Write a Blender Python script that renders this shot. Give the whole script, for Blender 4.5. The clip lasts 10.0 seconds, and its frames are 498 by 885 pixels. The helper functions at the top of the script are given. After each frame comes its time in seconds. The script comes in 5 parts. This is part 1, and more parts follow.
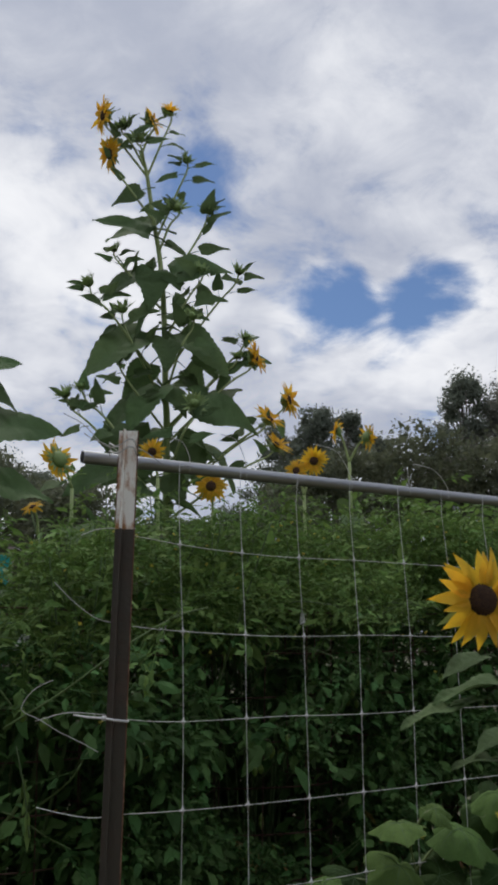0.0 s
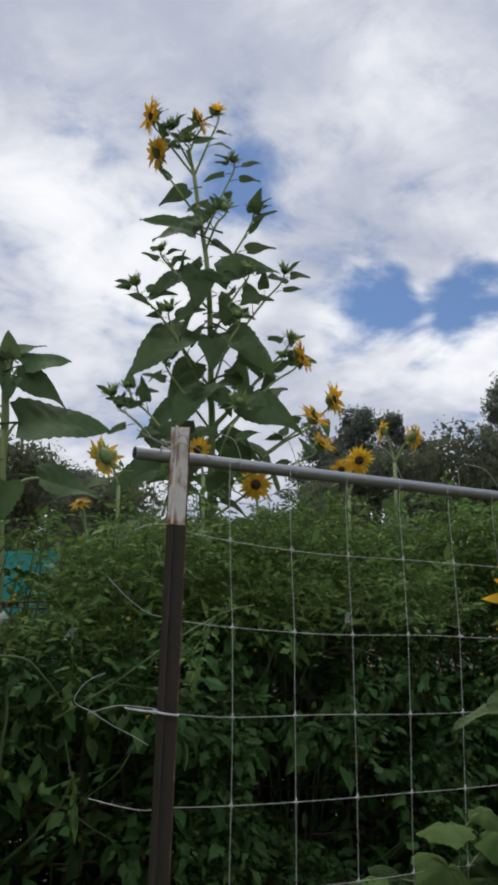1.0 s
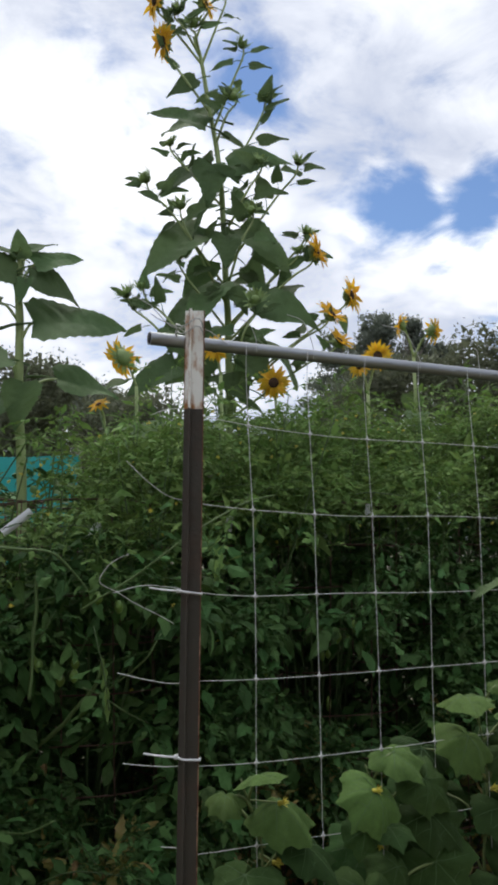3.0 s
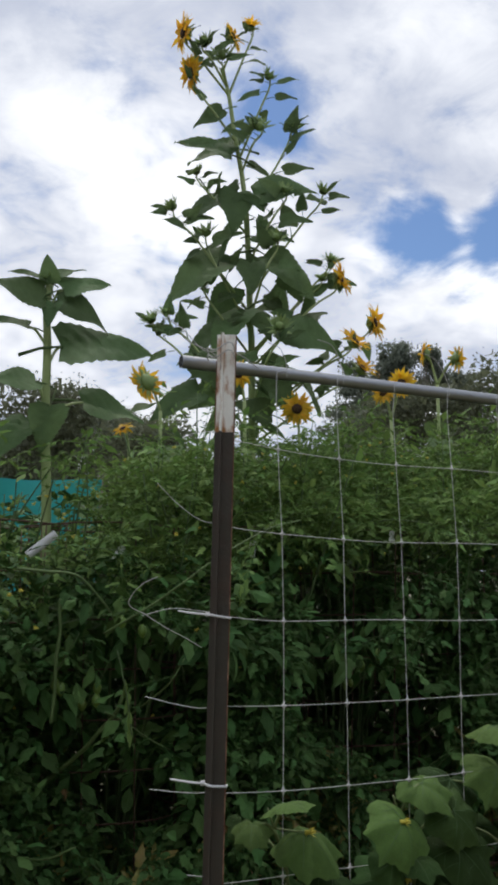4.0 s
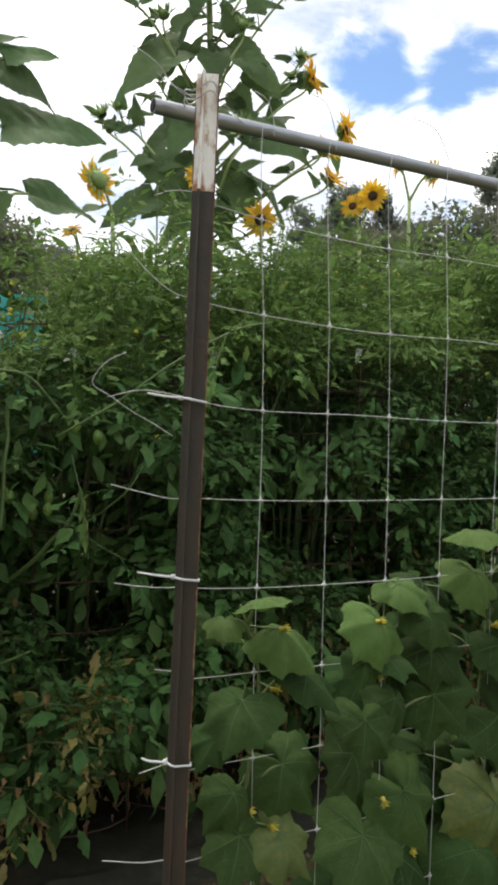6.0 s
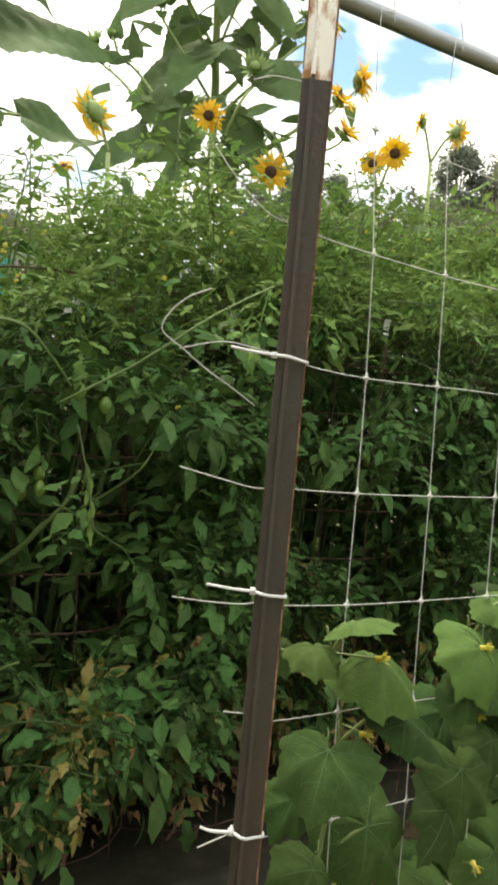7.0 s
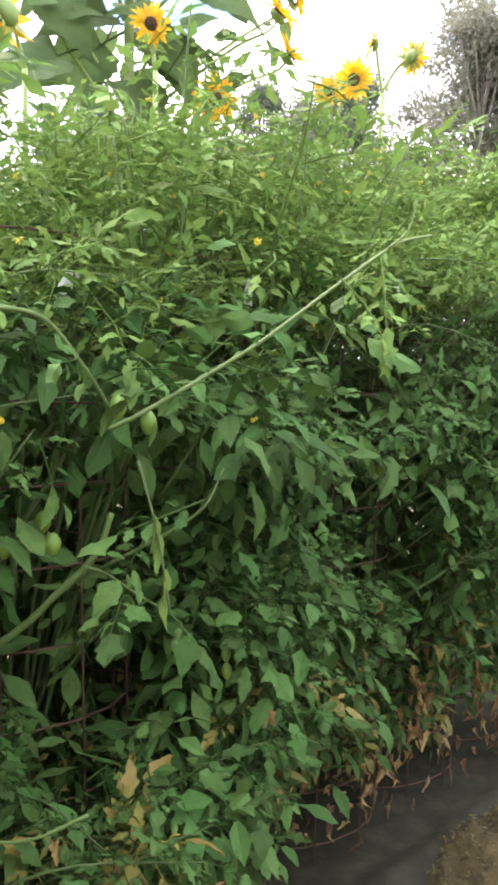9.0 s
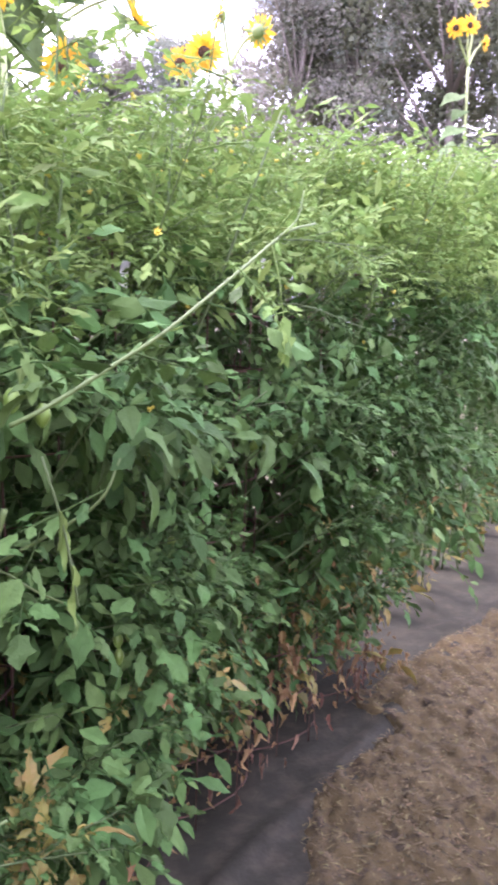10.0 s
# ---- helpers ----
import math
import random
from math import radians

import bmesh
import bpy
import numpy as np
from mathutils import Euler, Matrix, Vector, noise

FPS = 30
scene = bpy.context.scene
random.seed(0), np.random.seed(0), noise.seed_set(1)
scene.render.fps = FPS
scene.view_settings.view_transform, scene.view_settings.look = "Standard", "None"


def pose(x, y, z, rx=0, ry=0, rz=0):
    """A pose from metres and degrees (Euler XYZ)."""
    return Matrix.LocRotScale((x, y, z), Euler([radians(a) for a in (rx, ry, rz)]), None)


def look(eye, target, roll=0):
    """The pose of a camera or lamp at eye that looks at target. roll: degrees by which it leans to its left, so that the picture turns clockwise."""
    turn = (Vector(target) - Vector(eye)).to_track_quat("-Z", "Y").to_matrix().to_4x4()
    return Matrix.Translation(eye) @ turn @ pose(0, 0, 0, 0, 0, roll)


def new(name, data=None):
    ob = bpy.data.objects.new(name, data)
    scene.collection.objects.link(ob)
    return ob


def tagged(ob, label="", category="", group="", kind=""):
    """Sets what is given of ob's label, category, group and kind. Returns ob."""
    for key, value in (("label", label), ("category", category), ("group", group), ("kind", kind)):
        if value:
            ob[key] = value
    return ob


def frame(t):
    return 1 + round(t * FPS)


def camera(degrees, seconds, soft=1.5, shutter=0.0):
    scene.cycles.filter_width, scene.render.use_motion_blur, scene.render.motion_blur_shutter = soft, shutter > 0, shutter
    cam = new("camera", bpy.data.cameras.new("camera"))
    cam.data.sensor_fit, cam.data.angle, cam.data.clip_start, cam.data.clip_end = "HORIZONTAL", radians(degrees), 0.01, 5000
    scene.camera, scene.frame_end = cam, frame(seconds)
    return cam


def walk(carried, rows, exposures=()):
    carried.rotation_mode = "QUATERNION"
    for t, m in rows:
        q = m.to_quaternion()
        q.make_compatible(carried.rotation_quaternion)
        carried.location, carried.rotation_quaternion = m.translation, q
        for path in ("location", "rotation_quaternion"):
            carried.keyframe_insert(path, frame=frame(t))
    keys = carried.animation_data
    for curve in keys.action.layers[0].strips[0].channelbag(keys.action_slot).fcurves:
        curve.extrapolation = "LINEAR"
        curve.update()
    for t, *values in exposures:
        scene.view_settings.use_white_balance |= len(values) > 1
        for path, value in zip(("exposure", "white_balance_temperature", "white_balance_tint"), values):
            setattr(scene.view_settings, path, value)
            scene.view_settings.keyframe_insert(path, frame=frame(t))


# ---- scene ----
cam = camera(32.6, 10.0, soft=3.5, shutter=0.08)
PATH = [
    (0, (0.29, -0.105, 1.41), (0.136, 1.839, 1.852), -0.3),
    (0.5, (0.294, -0.101, 1.405), (0.07, 1.839, 1.838), -0.0),
    (1, (0.27, -0.108, 1.404), (0.022, 1.827, 1.846), 0.8),
    (1.5, (0.279, -0.09, 1.387), (-0.008, 1.854, 1.76), -0.1),
    (2, (0.289, -0.086, 1.383), (0.032, 1.865, 1.74), -0.3),
    (2.5, (0.282, -0.088, 1.368), (0.011, 1.866, 1.695), -0.3),
    (3, (0.272, -0.089, 1.355), (-0.025, 1.874, 1.591), -0.5),
    (3.2, (0.265, -0.098, 1.354), (-0.061, 1.86, 1.599), -0.5),
    (4.3, (0.246, -0.085, 1.34), (-0.087, 1.863, 1.647), 0.4),
    (4.5, (0.251, -0.076, 1.323), (-0.082, 1.88, 1.572), 0.2),
    (5, (0.258, -0.036, 1.287), (-0.025, 1.942, 1.377), 0.6),
    (5.5, (0.27, -0.005, 1.258), (0.051, 1.983, 1.263), 0.2),
    (5.7, (0.24, 0.02, 1.248), (0.014, 2.007, 1.209), 0.8),
    (6.8, (-0.05, 0.302, 1.226), (-0.124, 2.299, 1.163), 4.3),
    (7, (-0.076, 0.383, 1.215), (-0.125, 2.38, 1.124), 4.2),
    (7.5, (-0.102, 0.596, 1.268), (-0.009, 2.593, 1.209), 2.7),
    (8, (-0.176, 0.67, 1.261), (0.024, 2.657, 1.154), 3.1),
    (8.5, (-0.368, 0.765, 1.276), (0.073, 2.713, 1.17), 2.8),
    (9, (-0.534, 0.892, 1.287), (-0.13, 2.84, 1.092), 1.3),
    (9.5, (-0.602, 0.963, 1.312), (-0.239, 2.913, 1.059), 0.8),
    (10, (-0.635, 0.916, 1.32), (0.15, 2.735, 1.05), 0.7),
]
walk(cam, [(t, look(eye, target, roll)) for t, eye, target, roll in PATH], exposures=[(0.0, -0.84, 6550, 10), (1.0, -0.74, 6550, 10), (2.0, -0.45, 6550, 10), (3.0, -0.32, 6550, 9), (4.5, -0.52, 6600, 9), (5.5, -0.08, 6700, 9), (7.0, 0.90, 8000, 2), (8.0, 1.41, 8300, 2), (8.5, 1.43, 7900, 5), (9.0, 1.88, 7200, 11), (9.5, 2.19, 6500, 26), (10.0, 2.36, 6150, 43)])

# world: broken bright cloud over a Nishita sky
S_AZ, S_EL = radians(-22.0), radians(56.0)
world = bpy.data.worlds.new("sky")
scene.world = world
world.use_nodes = True
wn, wl = world.node_tree.nodes, world.node_tree.links
wn.clear()


def wmath(op, a, b=None, clamp=False):
    n = wn.new("ShaderNodeMath")
    n.operation, n.use_clamp = op, clamp
    for i, v in enumerate((a, b)):
        if v is None:
            continue
        if isinstance(v, (int, float)):
            n.inputs[i].default_value = v
        else:
            wl.new(v, n.inputs[i])
    return n.outputs[0]


def wmix(f, a, b):
    n = wn.new("ShaderNodeMix")
    n.data_type = "RGBA"
    for i, v in ((0, f), (6, a), (7, b)):
        if isinstance(v, tuple):
            n.inputs[i].default_value = v
        elif isinstance(v, (int, float)):
            n.inputs[i].default_value = v
        else:
            wl.new(v, n.inputs[i])
    return n.outputs[2]


def wrange(v, a, b, c=0.0, d=1.0):
    n = wn.new("ShaderNodeMapRange")
    n.interpolation_type = "SMOOTHSTEP"
    wl.new(v, n.inputs[0])
    for i, x in enumerate((a, b, c, d)):
        n.inputs[i + 1].default_value = x
    return n.outputs[0]


tc = wn.new("ShaderNodeTexCoord")
sep = wn.new("ShaderNodeSeparateXYZ")
wl.new(tc.outputs["Generated"], sep.inputs[0])
lift = wmath("ADD", wmath("MAXIMUM", sep.outputs[2], 0.0), 0.30)
comb = wn.new("ShaderNodeCombineXYZ")
wl.new(wmath("DIVIDE", sep.outputs[0], lift), comb.inputs[0])
wl.new(wmath("DIVIDE", sep.outputs[1], lift), comb.inputs[1])
comb.inputs[2].default_value = 3.7


def wnoise(scale, detail, rough, distort, shift=0.0):
    n = wn.new("ShaderNodeTexNoise")
    m = wn.new("ShaderNodeMapping")
    m.inputs["Location"].default_value = (shift, shift * 0.7, shift * 0.3)
    wl.new(comb.outputs[0], m.inputs[0])
    wl.new(m.outputs[0], n.inputs["Vector"])
    for k, v in (("Scale", scale), ("Detail", detail), ("Roughness", rough), ("Distortion", distort)):
        n.inputs[k].default_value = v
    return n.outputs["Fac"]


def toward(az, el, tight):
    """A soft lobe round a direction: azimuth to the right of +y, elevation, in degrees."""
    a, e = radians(az), radians(el)
    d = wn.new("ShaderNodeVectorMath")
    d.operation = "DOT_PRODUCT"
    wl.new(tc.outputs["Generated"], d.inputs[0])
    d.inputs[1].default_value = (math.sin(a) * math.cos(e), math.cos(a) * math.cos(e), math.sin(e))
    return wrange(d.outputs["Value"], math.cos(radians(tight)), 1.0)


puffs = wnoise(3.4, 9.0, 0.54, 0.25)
wisps = wnoise(7.5, 8.0, 0.62, 0.5, 2.1)
soft_n = wnoise(1.5, 5.0, 0.52, 0.25, 5.3)
gaps = wmath("MULTIPLY", toward(2.0, 22.0, 3.4), 0.15)
for az, el, tight, amount in ((8.2, 21.9, 3.8, 0.17), (5.0, 20.9, 3.6, 0.10), (5.2, 23.0, 1.9, -0.09), (-0.2, 25.8, 3.0, 0.06), (-4.2, 28.7, 4.2, 0.10), (-8.7, 29.8, 4.0, 0.07), (-20.0, 36.5, 6.0, 0.09), (-11.0, 34.0, 6.0, 0.07), (7.2, 16.2, 4.5, 0.08), (14.0, 24.0, 5.0, 0.05)):
    gaps = wmath("ADD", gaps, wmath("MULTIPLY", toward(az, el, tight), amount))
body = wmath("ADD", wmath("MULTIPLY", puffs, 0.62), wmath("MULTIPLY", wisps, 0.22))
cover = wrange(wmath("SUBTRACT", wmath("ADD", wmath("MULTIPLY", body, 1.35), -0.05), gaps), 0.28, 0.48)
shade_n = wmath("ADD", wmath("MULTIPLY", soft_n, 0.75), wmath("MULTIPLY", body, 0.50))
shade_n = wmath("ADD", shade_n, wmath("ADD", wmath("MULTIPLY", wrange(sep.outputs[2], 0.46, 0.64), -0.03), wmath("MULTIPLY", wmath("SUBTRACT", wisps, 0.5), 0.14)))
for az, el, tight, amount in ((-15.0, 25.0, 12.0, 0.10), (2.0, 19.5, 7.0, 0.13), (11.0, 28.0, 9.0, 0.07), (4.0, 36.0, 6.0, 0.08), (9.0, 19.0, 6.0, 0.08), (-14.0, 36.0, 9.0, -0.05)):
    shade_n = wmath("ADD", shade_n, wmath("MULTIPLY", toward(az, el, tight), amount))
grey = wrange(shade_n, 0.50, 0.78)
sky = wn.new("ShaderNodeTexSky")
sky.sky_type, sky.sun_disc = "NISHITA", False
sky.sun_elevation, sky.sun_rotation = S_EL, S_AZ
sky.air_density, sky.dust_density, sky.ozone_density = 1.1, 0.3, 3.0
cloud = wmix(grey, (7.8, 8.5, 10.4, 1), (16.2, 16.5, 17.2, 1))
# clouds across from the sun are lit full on, those before it from behind
facing_sun = wn.new("ShaderNodeMix")
facing_sun.data_type, facing_sun.blend_type = "RGBA", "MULTIPLY"
facing_sun.inputs[0].default_value = 1.0
wl.new(cloud, facing_sun.inputs[6])
wl.new(wrange(sep.outputs[1], -0.6, 0.3, 1.4, 1.0), facing_sun.inputs[7])
cloud = facing_sun.outputs[2]
tint = wn.new("ShaderNodeMix")
tint.data_type, tint.blend_type = "RGBA", "MULTIPLY"
tint.inputs[0].default_value = 1.0
wl.new(sky.outputs[0], tint.inputs[6])
tint.inputs[7].default_value = (1.02, 1.14, 1.34, 1)
whole = wmix(cover, tint.outputs[2], cloud)
bg = wn.new("ShaderNodeBackground")
wl.new(whole, bg.inputs[0])
bg.inputs[1].default_value = 0.10
wout = wn.new("ShaderNodeOutputWorld")
wl.new(bg.outputs[0], wout.inputs[0])

sun = new("sun", bpy.data.lights.new("sun", "SUN"))
sun.data.energy, sun.data.angle, sun.data.color = 3.0, radians(22.0), (1.0, 0.96, 0.9)
sun.matrix_world = look((math.sin(S_AZ) * math.cos(S_EL) * 50, math.cos(S_AZ) * math.cos(S_EL) * 50, math.sin(S_EL) * 50), (0, 0, 0))

# ---- materials ----
def material(name, base, rough=0.6, patch=0.48, metal=0.0, vary=0.25, scale=30.0, second=None, bump=0.15, bump_scale=120.0, spread=0.0, through_light=0.0, coarse=4.0, spec=0.5, stretch=None):
    """Principled with two scales of variation. spread: change from piece to piece. second: a colour mixed in as patches."""
    m = bpy.data.materials.new(name)
    m.use_nodes = True
    nt = m.node_tree
    nodes, links = nt.nodes, nt.links
    p = nodes["Principled BSDF"]
    co = nodes.new("ShaderNodeTexCoord")

    place = co.outputs["Object"]
    if stretch:
        mp_ = nodes.new("ShaderNodeMapping")
        mp_.inputs["Scale"].default_value = stretch
        links.new(place, mp_.inputs[0])
        place = mp_.outputs[0]

    def noise_at(s, detail=4.0, rgh=0.6):
        n = nodes.new("ShaderNodeTexNoise")
        n.inputs["Scale"].default_value, n.inputs["Detail"].default_value, n.inputs["Roughness"].default_value = s, detail, rgh
        links.new(place, n.inputs["Vector"])
        return n.outputs["Fac"]

    def math_n(op, a, b):
        n = nodes.new("ShaderNodeMath")
        n.operation = op
        for i, v in enumerate((a, b)):
            if isinstance(v, (int, float)):
                n.inputs[i].default_value = v
            else:
                links.new(v, n.inputs[i])
        return n.outputs[0]

    def mix_n(f, a, b):
        n = nodes.new("ShaderNodeMix")
        n.data_type = "RGBA"
        for i, v in ((0, f), (6, a), (7, b)):
            if isinstance(v, (int, float)):
                n.inputs[i].default_value = v
            elif isinstance(v, tuple):
                n.inputs[i].default_value = v
            else:
                links.new(v, n.inputs[i])
        return n.outputs[2]

    def range_n(v, a, b):
        n = nodes.new("ShaderNodeMapRange")
        links.new(v, n.inputs[0])
        n.inputs[1].default_value, n.inputs[2].default_value = a, b
        return n.outputs[0]

    fine, wide = noise_at(scale), noise_at(coarse, 3.0, 0.5)
    col = tuple(base) + (1,)
    if second:
        col = mix_n(range_n(noise_at(scale * 0.35, 6.0, 0.65), patch, patch + 0.18), col, tuple(second) + (1,))
    shade = math_n("ADD", math_n("MULTIPLY", fine, vary), math_n("ADD", math_n("MULTIPLY", wide, vary), 1.0 - vary))
    hsv = nodes.new("ShaderNodeHueSaturation")
    if isinstance(col, tuple):
        hsv.inputs["Color"].default_value = col
    else:
        links.new(col, hsv.inputs["Color"])
    if spread:
        oi, ge = nodes.new("ShaderNodeObjectInfo"), nodes.new("ShaderNodeNewGeometry")
        r = math_n("FRACT", math_n("ADD", oi.outputs["Random"], ge.outputs["Random Per Island"]), 0.0)
        shade = math_n("MULTIPLY", shade, math_n("ADD", math_n("MULTIPLY", r, spread), 1.0 - spread * 0.5))
        r2 = math_n("FRACT", math_n("MULTIPLY", r, 7.31), 0.0)
        links.new(math_n("ADD", math_n("MULTIPLY", r2, spread * 0.045), 0.5 - spread * 0.0225), hsv.inputs["Hue"])
    links.new(shade, hsv.inputs["Value"])
    links.new(hsv.outputs[0], p.inputs["Base Color"])
    p.inputs["Metallic"].default_value = metal
    p.inputs["Specular IOR Level"].default_value = spec
    links.new(math_n("ADD", math_n("MULTIPLY", fine, 0.2), rough - 0.1), p.inputs["Roughness"])
    if bump:
        b = nodes.new("ShaderNodeBump")
        b.inputs["Strength"].default_value, b.inputs["Distance"].default_value = bump, 0.004
        links.new(noise_at(bump_scale, 3.0), b.inputs["Height"])
        links.new(b.outputs[0], p.inputs["Normal"])
    if through_light:
        tr, mx = nodes.new("ShaderNodeBsdfTranslucent"), nodes.new("ShaderNodeMixShader")
        links.new(hsv.outputs[0], tr.inputs["Color"])
        mx.inputs[0].default_value = through_light
        links.new(p.outputs[0], mx.inputs[1])
        links.new(tr.outputs[0], mx.inputs[2])
        links.new(mx.outputs[0], nodes["Material Output"].inputs["Surface"])
    return m


M_TOM = material("tomato_leaf", (0.067, 0.137, 0.039), 0.62, vary=0.45, scale=60, spread=0.8, through_light=0.09, spec=0.13, bump=0.5, bump_scale=180)
# paler young growth, with the sky light on the row's top in its colour
M_TOMY = material("lit_young_tomato_leaf", (0.154, 0.250, 0.068), 0.7, vary=0.3, scale=60, spread=0.6, spec=0.15, through_light=0.30, bump=0.2, bump_scale=250)
M_TOMO = material("aging_tomato_leaf", (0.21, 0.20, 0.045), 0.6, vary=0.4, scale=40, second=(0.29, 0.19, 0.055), spread=0.6, through_light=0.2)
M_DEAD = material("withered_leaf", (0.28, 0.18, 0.075), 0.8, vary=0.4, scale=50, second=(0.17, 0.08, 0.04), spread=0.7, through_light=0.1)
M_DRY = material("dried_stem_strip", (0.15, 0.080, 0.048), 0.85, vary=0.4, scale=50, second=(0.28, 0.18, 0.11), spread=0.7, through_light=0.1)
M_TSTEM = material("tomato_stem", (0.085, 0.135, 0.045), 0.6, vary=0.3, scale=50, spread=0.3)
M_SHOOT = material("tomato_shoot", (0.105, 0.165, 0.05), 0.6, vary=0.3, scale=50)
M_FRUIT = material("green_fruit", (0.17, 0.27, 0.055), 0.3, vary=0.15, scale=40, spread=0.3, bump=0.03)
M_YFLOW = material("yellow_blossom", (0.62, 0.54, 0.09), 0.6, vary=0.2, scale=80, spread=0.3, through_light=0.3)
M_SLEAF = material("sunflower_leaf", (0.115, 0.180, 0.072), 0.72, vary=0.5, scale=45, spread=0.5, through_light=0.32, spec=0.25, bump=0.7, bump_scale=110)
M_SSTEM = material("sunflower_stem", (0.34, 0.42, 0.18), 0.7, vary=0.2, scale=60)
M_SEPAL = material("sunflower_sepal", (0.25, 0.35, 0.13), 0.7, vary=0.3, scale=80, through_light=0.15, spread=0.3)
M_PETAL = material("sunflower_petal", (0.85, 0.52, 0.035), 0.6, vary=0.25, scale=50, spread=0.35, through_light=0.5, bump=0.2)
M_DISC = material("sunflower_disc", (0.045, 0.020, 0.012), 0.9, vary=0.5, scale=300, second=(0.16, 0.08, 0.02), bump=0.8, bump_scale=500)
M_CLEAF = material("cucumber_leaf", (0.053, 0.101, 0.029), 0.65, vary=0.55, scale=45, spread=0.6, through_light=0.22, spec=0.1, coarse=9, bump=0.9, bump_scale=60)
M_VEIN = material("leaf_vein", (0.08, 0.15, 0.05), 0.6, vary=0.2, scale=30, through_light=0.2, bump=0)
# young top leaves: the light from above is put into their brighter colour
M_CYOUNG_LIT = material("lit_young_cucumber_leaf", (0.100, 0.172, 0.042), 0.65, vary=0.5, scale=45, spread=0.4, through_light=0.15, spec=0.15, coarse=9, bump=0.9, bump_scale=60)
M_CYEL = material("yellowing_cucumber_leaf", (0.115, 0.165, 0.042), 0.6, vary=0.4, scale=25, second=(0.19, 0.20, 0.045), spread=0.4, through_light=0.22, bump=0.5, bump_scale=70)
M_CSTEM = material("cucumber_vine", (0.155, 0.205, 0.07), 0.6, vary=0.2, scale=60)
M_POST = material("painted_steel", (0.054, 0.046, 0.034), 0.55, metal=0.1, vary=0.35, scale=18, second=(0.072, 0.046, 0.032), bump=0.35)
M_RUSTW = material("white_paint_rust", (0.90, 0.88, 0.82), 0.5, patch=0.50, vary=0.10, scale=130, second=(0.42, 0.19, 0.06), bump=0.3, stretch=(1, 1, 0.5))
M_RUST = material("rusted_edge", (0.14, 0.062, 0.035), 0.8, vary=0.5, scale=80, second=(0.35, 0.2, 0.12), bump=0.5)
M_PIPE = material("galvanised_pipe", (0.36, 0.37, 0.38), 0.42, metal=0.9, vary=0.2, scale=40, bump=0.08)
# near-black colour in place of the shade within the pipe
M_BORE_SHADE = material("pipe_bore_shade", (0.03, 0.03, 0.03), 0.8, vary=0.2, bump=0)
M_NET = material("white_netting", (0.50, 0.50, 0.48), 0.5, vary=0.1, scale=60, bump=0.05)
M_TAG = material("white_plastic_tag", (0.68, 0.68, 0.68), 0.5, vary=0.1, scale=30, bump=0.05)
M_CAGE = material("rusty_wire", (0.105, 0.058, 0.042), 0.85, metal=0.2, vary=0.4, scale=70, bump=0.3)
M_TEAL = material("teal_tarp", (0.03, 0.40, 0.38), 0.55, vary=0.25, scale=12, bump=0.3, bump_scale=40)
M_FILM = material("black_plastic_film", (0.034, 0.034, 0.023), 0.72, patch=0.46, vary=0.5, scale=34, second=(0.058, 0.052, 0.036), bump=0.5, bump_scale=60, spec=0.22)
M_SOIL = material("garden_ground", (0.10, 0.085, 0.05), 0.95, vary=0.5, scale=8, second=(0.07, 0.10, 0.035), bump=0.6, bump_scale=60)
M_MULCH = material("dry_mulch", (0.108, 0.080, 0.032), 0.95, vary=0.8, scale=60, second=(0.045, 0.032, 0.017), bump=1.0, bump_scale=150)
M_STRAW = material("straw", (0.120, 0.092, 0.040), 0.85, vary=0.3, scale=30, spread=1.3)
# far tree colours are lifted and greyed to carry the distance haze
M_TREE = material("tree_leaf", (0.165, 0.190, 0.145), 0.7, vary=0.4, scale=2.0, coarse=0.6, spread=0.6, through_light=0.5, bump=0)
M_TREE2 = material("brown_green_tree_leaf", (0.205, 0.205, 0.165), 0.7, vary=0.4, scale=2.0, coarse=0.6, spread=0.6, through_light=0.5, bump=0)
M_SCRUB = material("scrub_leaf", (0.115, 0.130, 0.075), 0.7, vary=0.4, scale=2.0, coarse=0.6, spread=0.6, through_light=0.45, bump=0)
M_BARK = material("bark", (0.17, 0.15, 0.13), 0.9, vary=0.4, scale=6, bump=0.6, bump_scale=20)

# ---- plan: s runs along the fence and the rows, n across them ----
UA = radians(36.0)
U, N = Vector((math.cos(UA), math.sin(UA), 0)), Vector((-math.sin(UA), math.cos(UA), 0))
rng = np.random.default_rng(11)


def at(s, n, z):
    return U * s + N * n + Vector((0, 0, z))


def fast_mesh(name, v, t, mat=None, second=None, second_from=0):
    me = bpy.data.meshes.new(name)
    v, t = np.asarray(v, np.float32), np.asarray(t, np.int32)
    me.vertices.add(len(v))
    me.vertices.foreach_set("co", v.ravel())
    me.loops.add(len(t) * 3)
    me.loops.foreach_set("vertex_index", t.ravel())
    me.polygons.add(len(t))
    me.polygons.foreach_set("loop_start", np.arange(0, len(t) * 3, 3, dtype=np.int32))
    me.polygons.foreach_set("loop_total", np.full(len(t), 3, np.int32))
    me.polygons.foreach_set("use_smooth", np.ones(len(t), bool))
    if mat:
        me.materials.append(mat)
    if second:
        me.materials.append(second)
        me.polygons.foreach_set("material_index", (np.arange(len(t)) >= second_from).astype(np.int32))
    me.update(calc_edges=True)
    return me


def merge(parts_):
    vs, ts, k = [], [], 0
    for v, t in parts_:
        vs.append(np.asarray(v, float))
        ts.append(np.asarray(t, int) + k)
        k += len(v)
    return np.concatenate(vs), np.concatenate(ts)


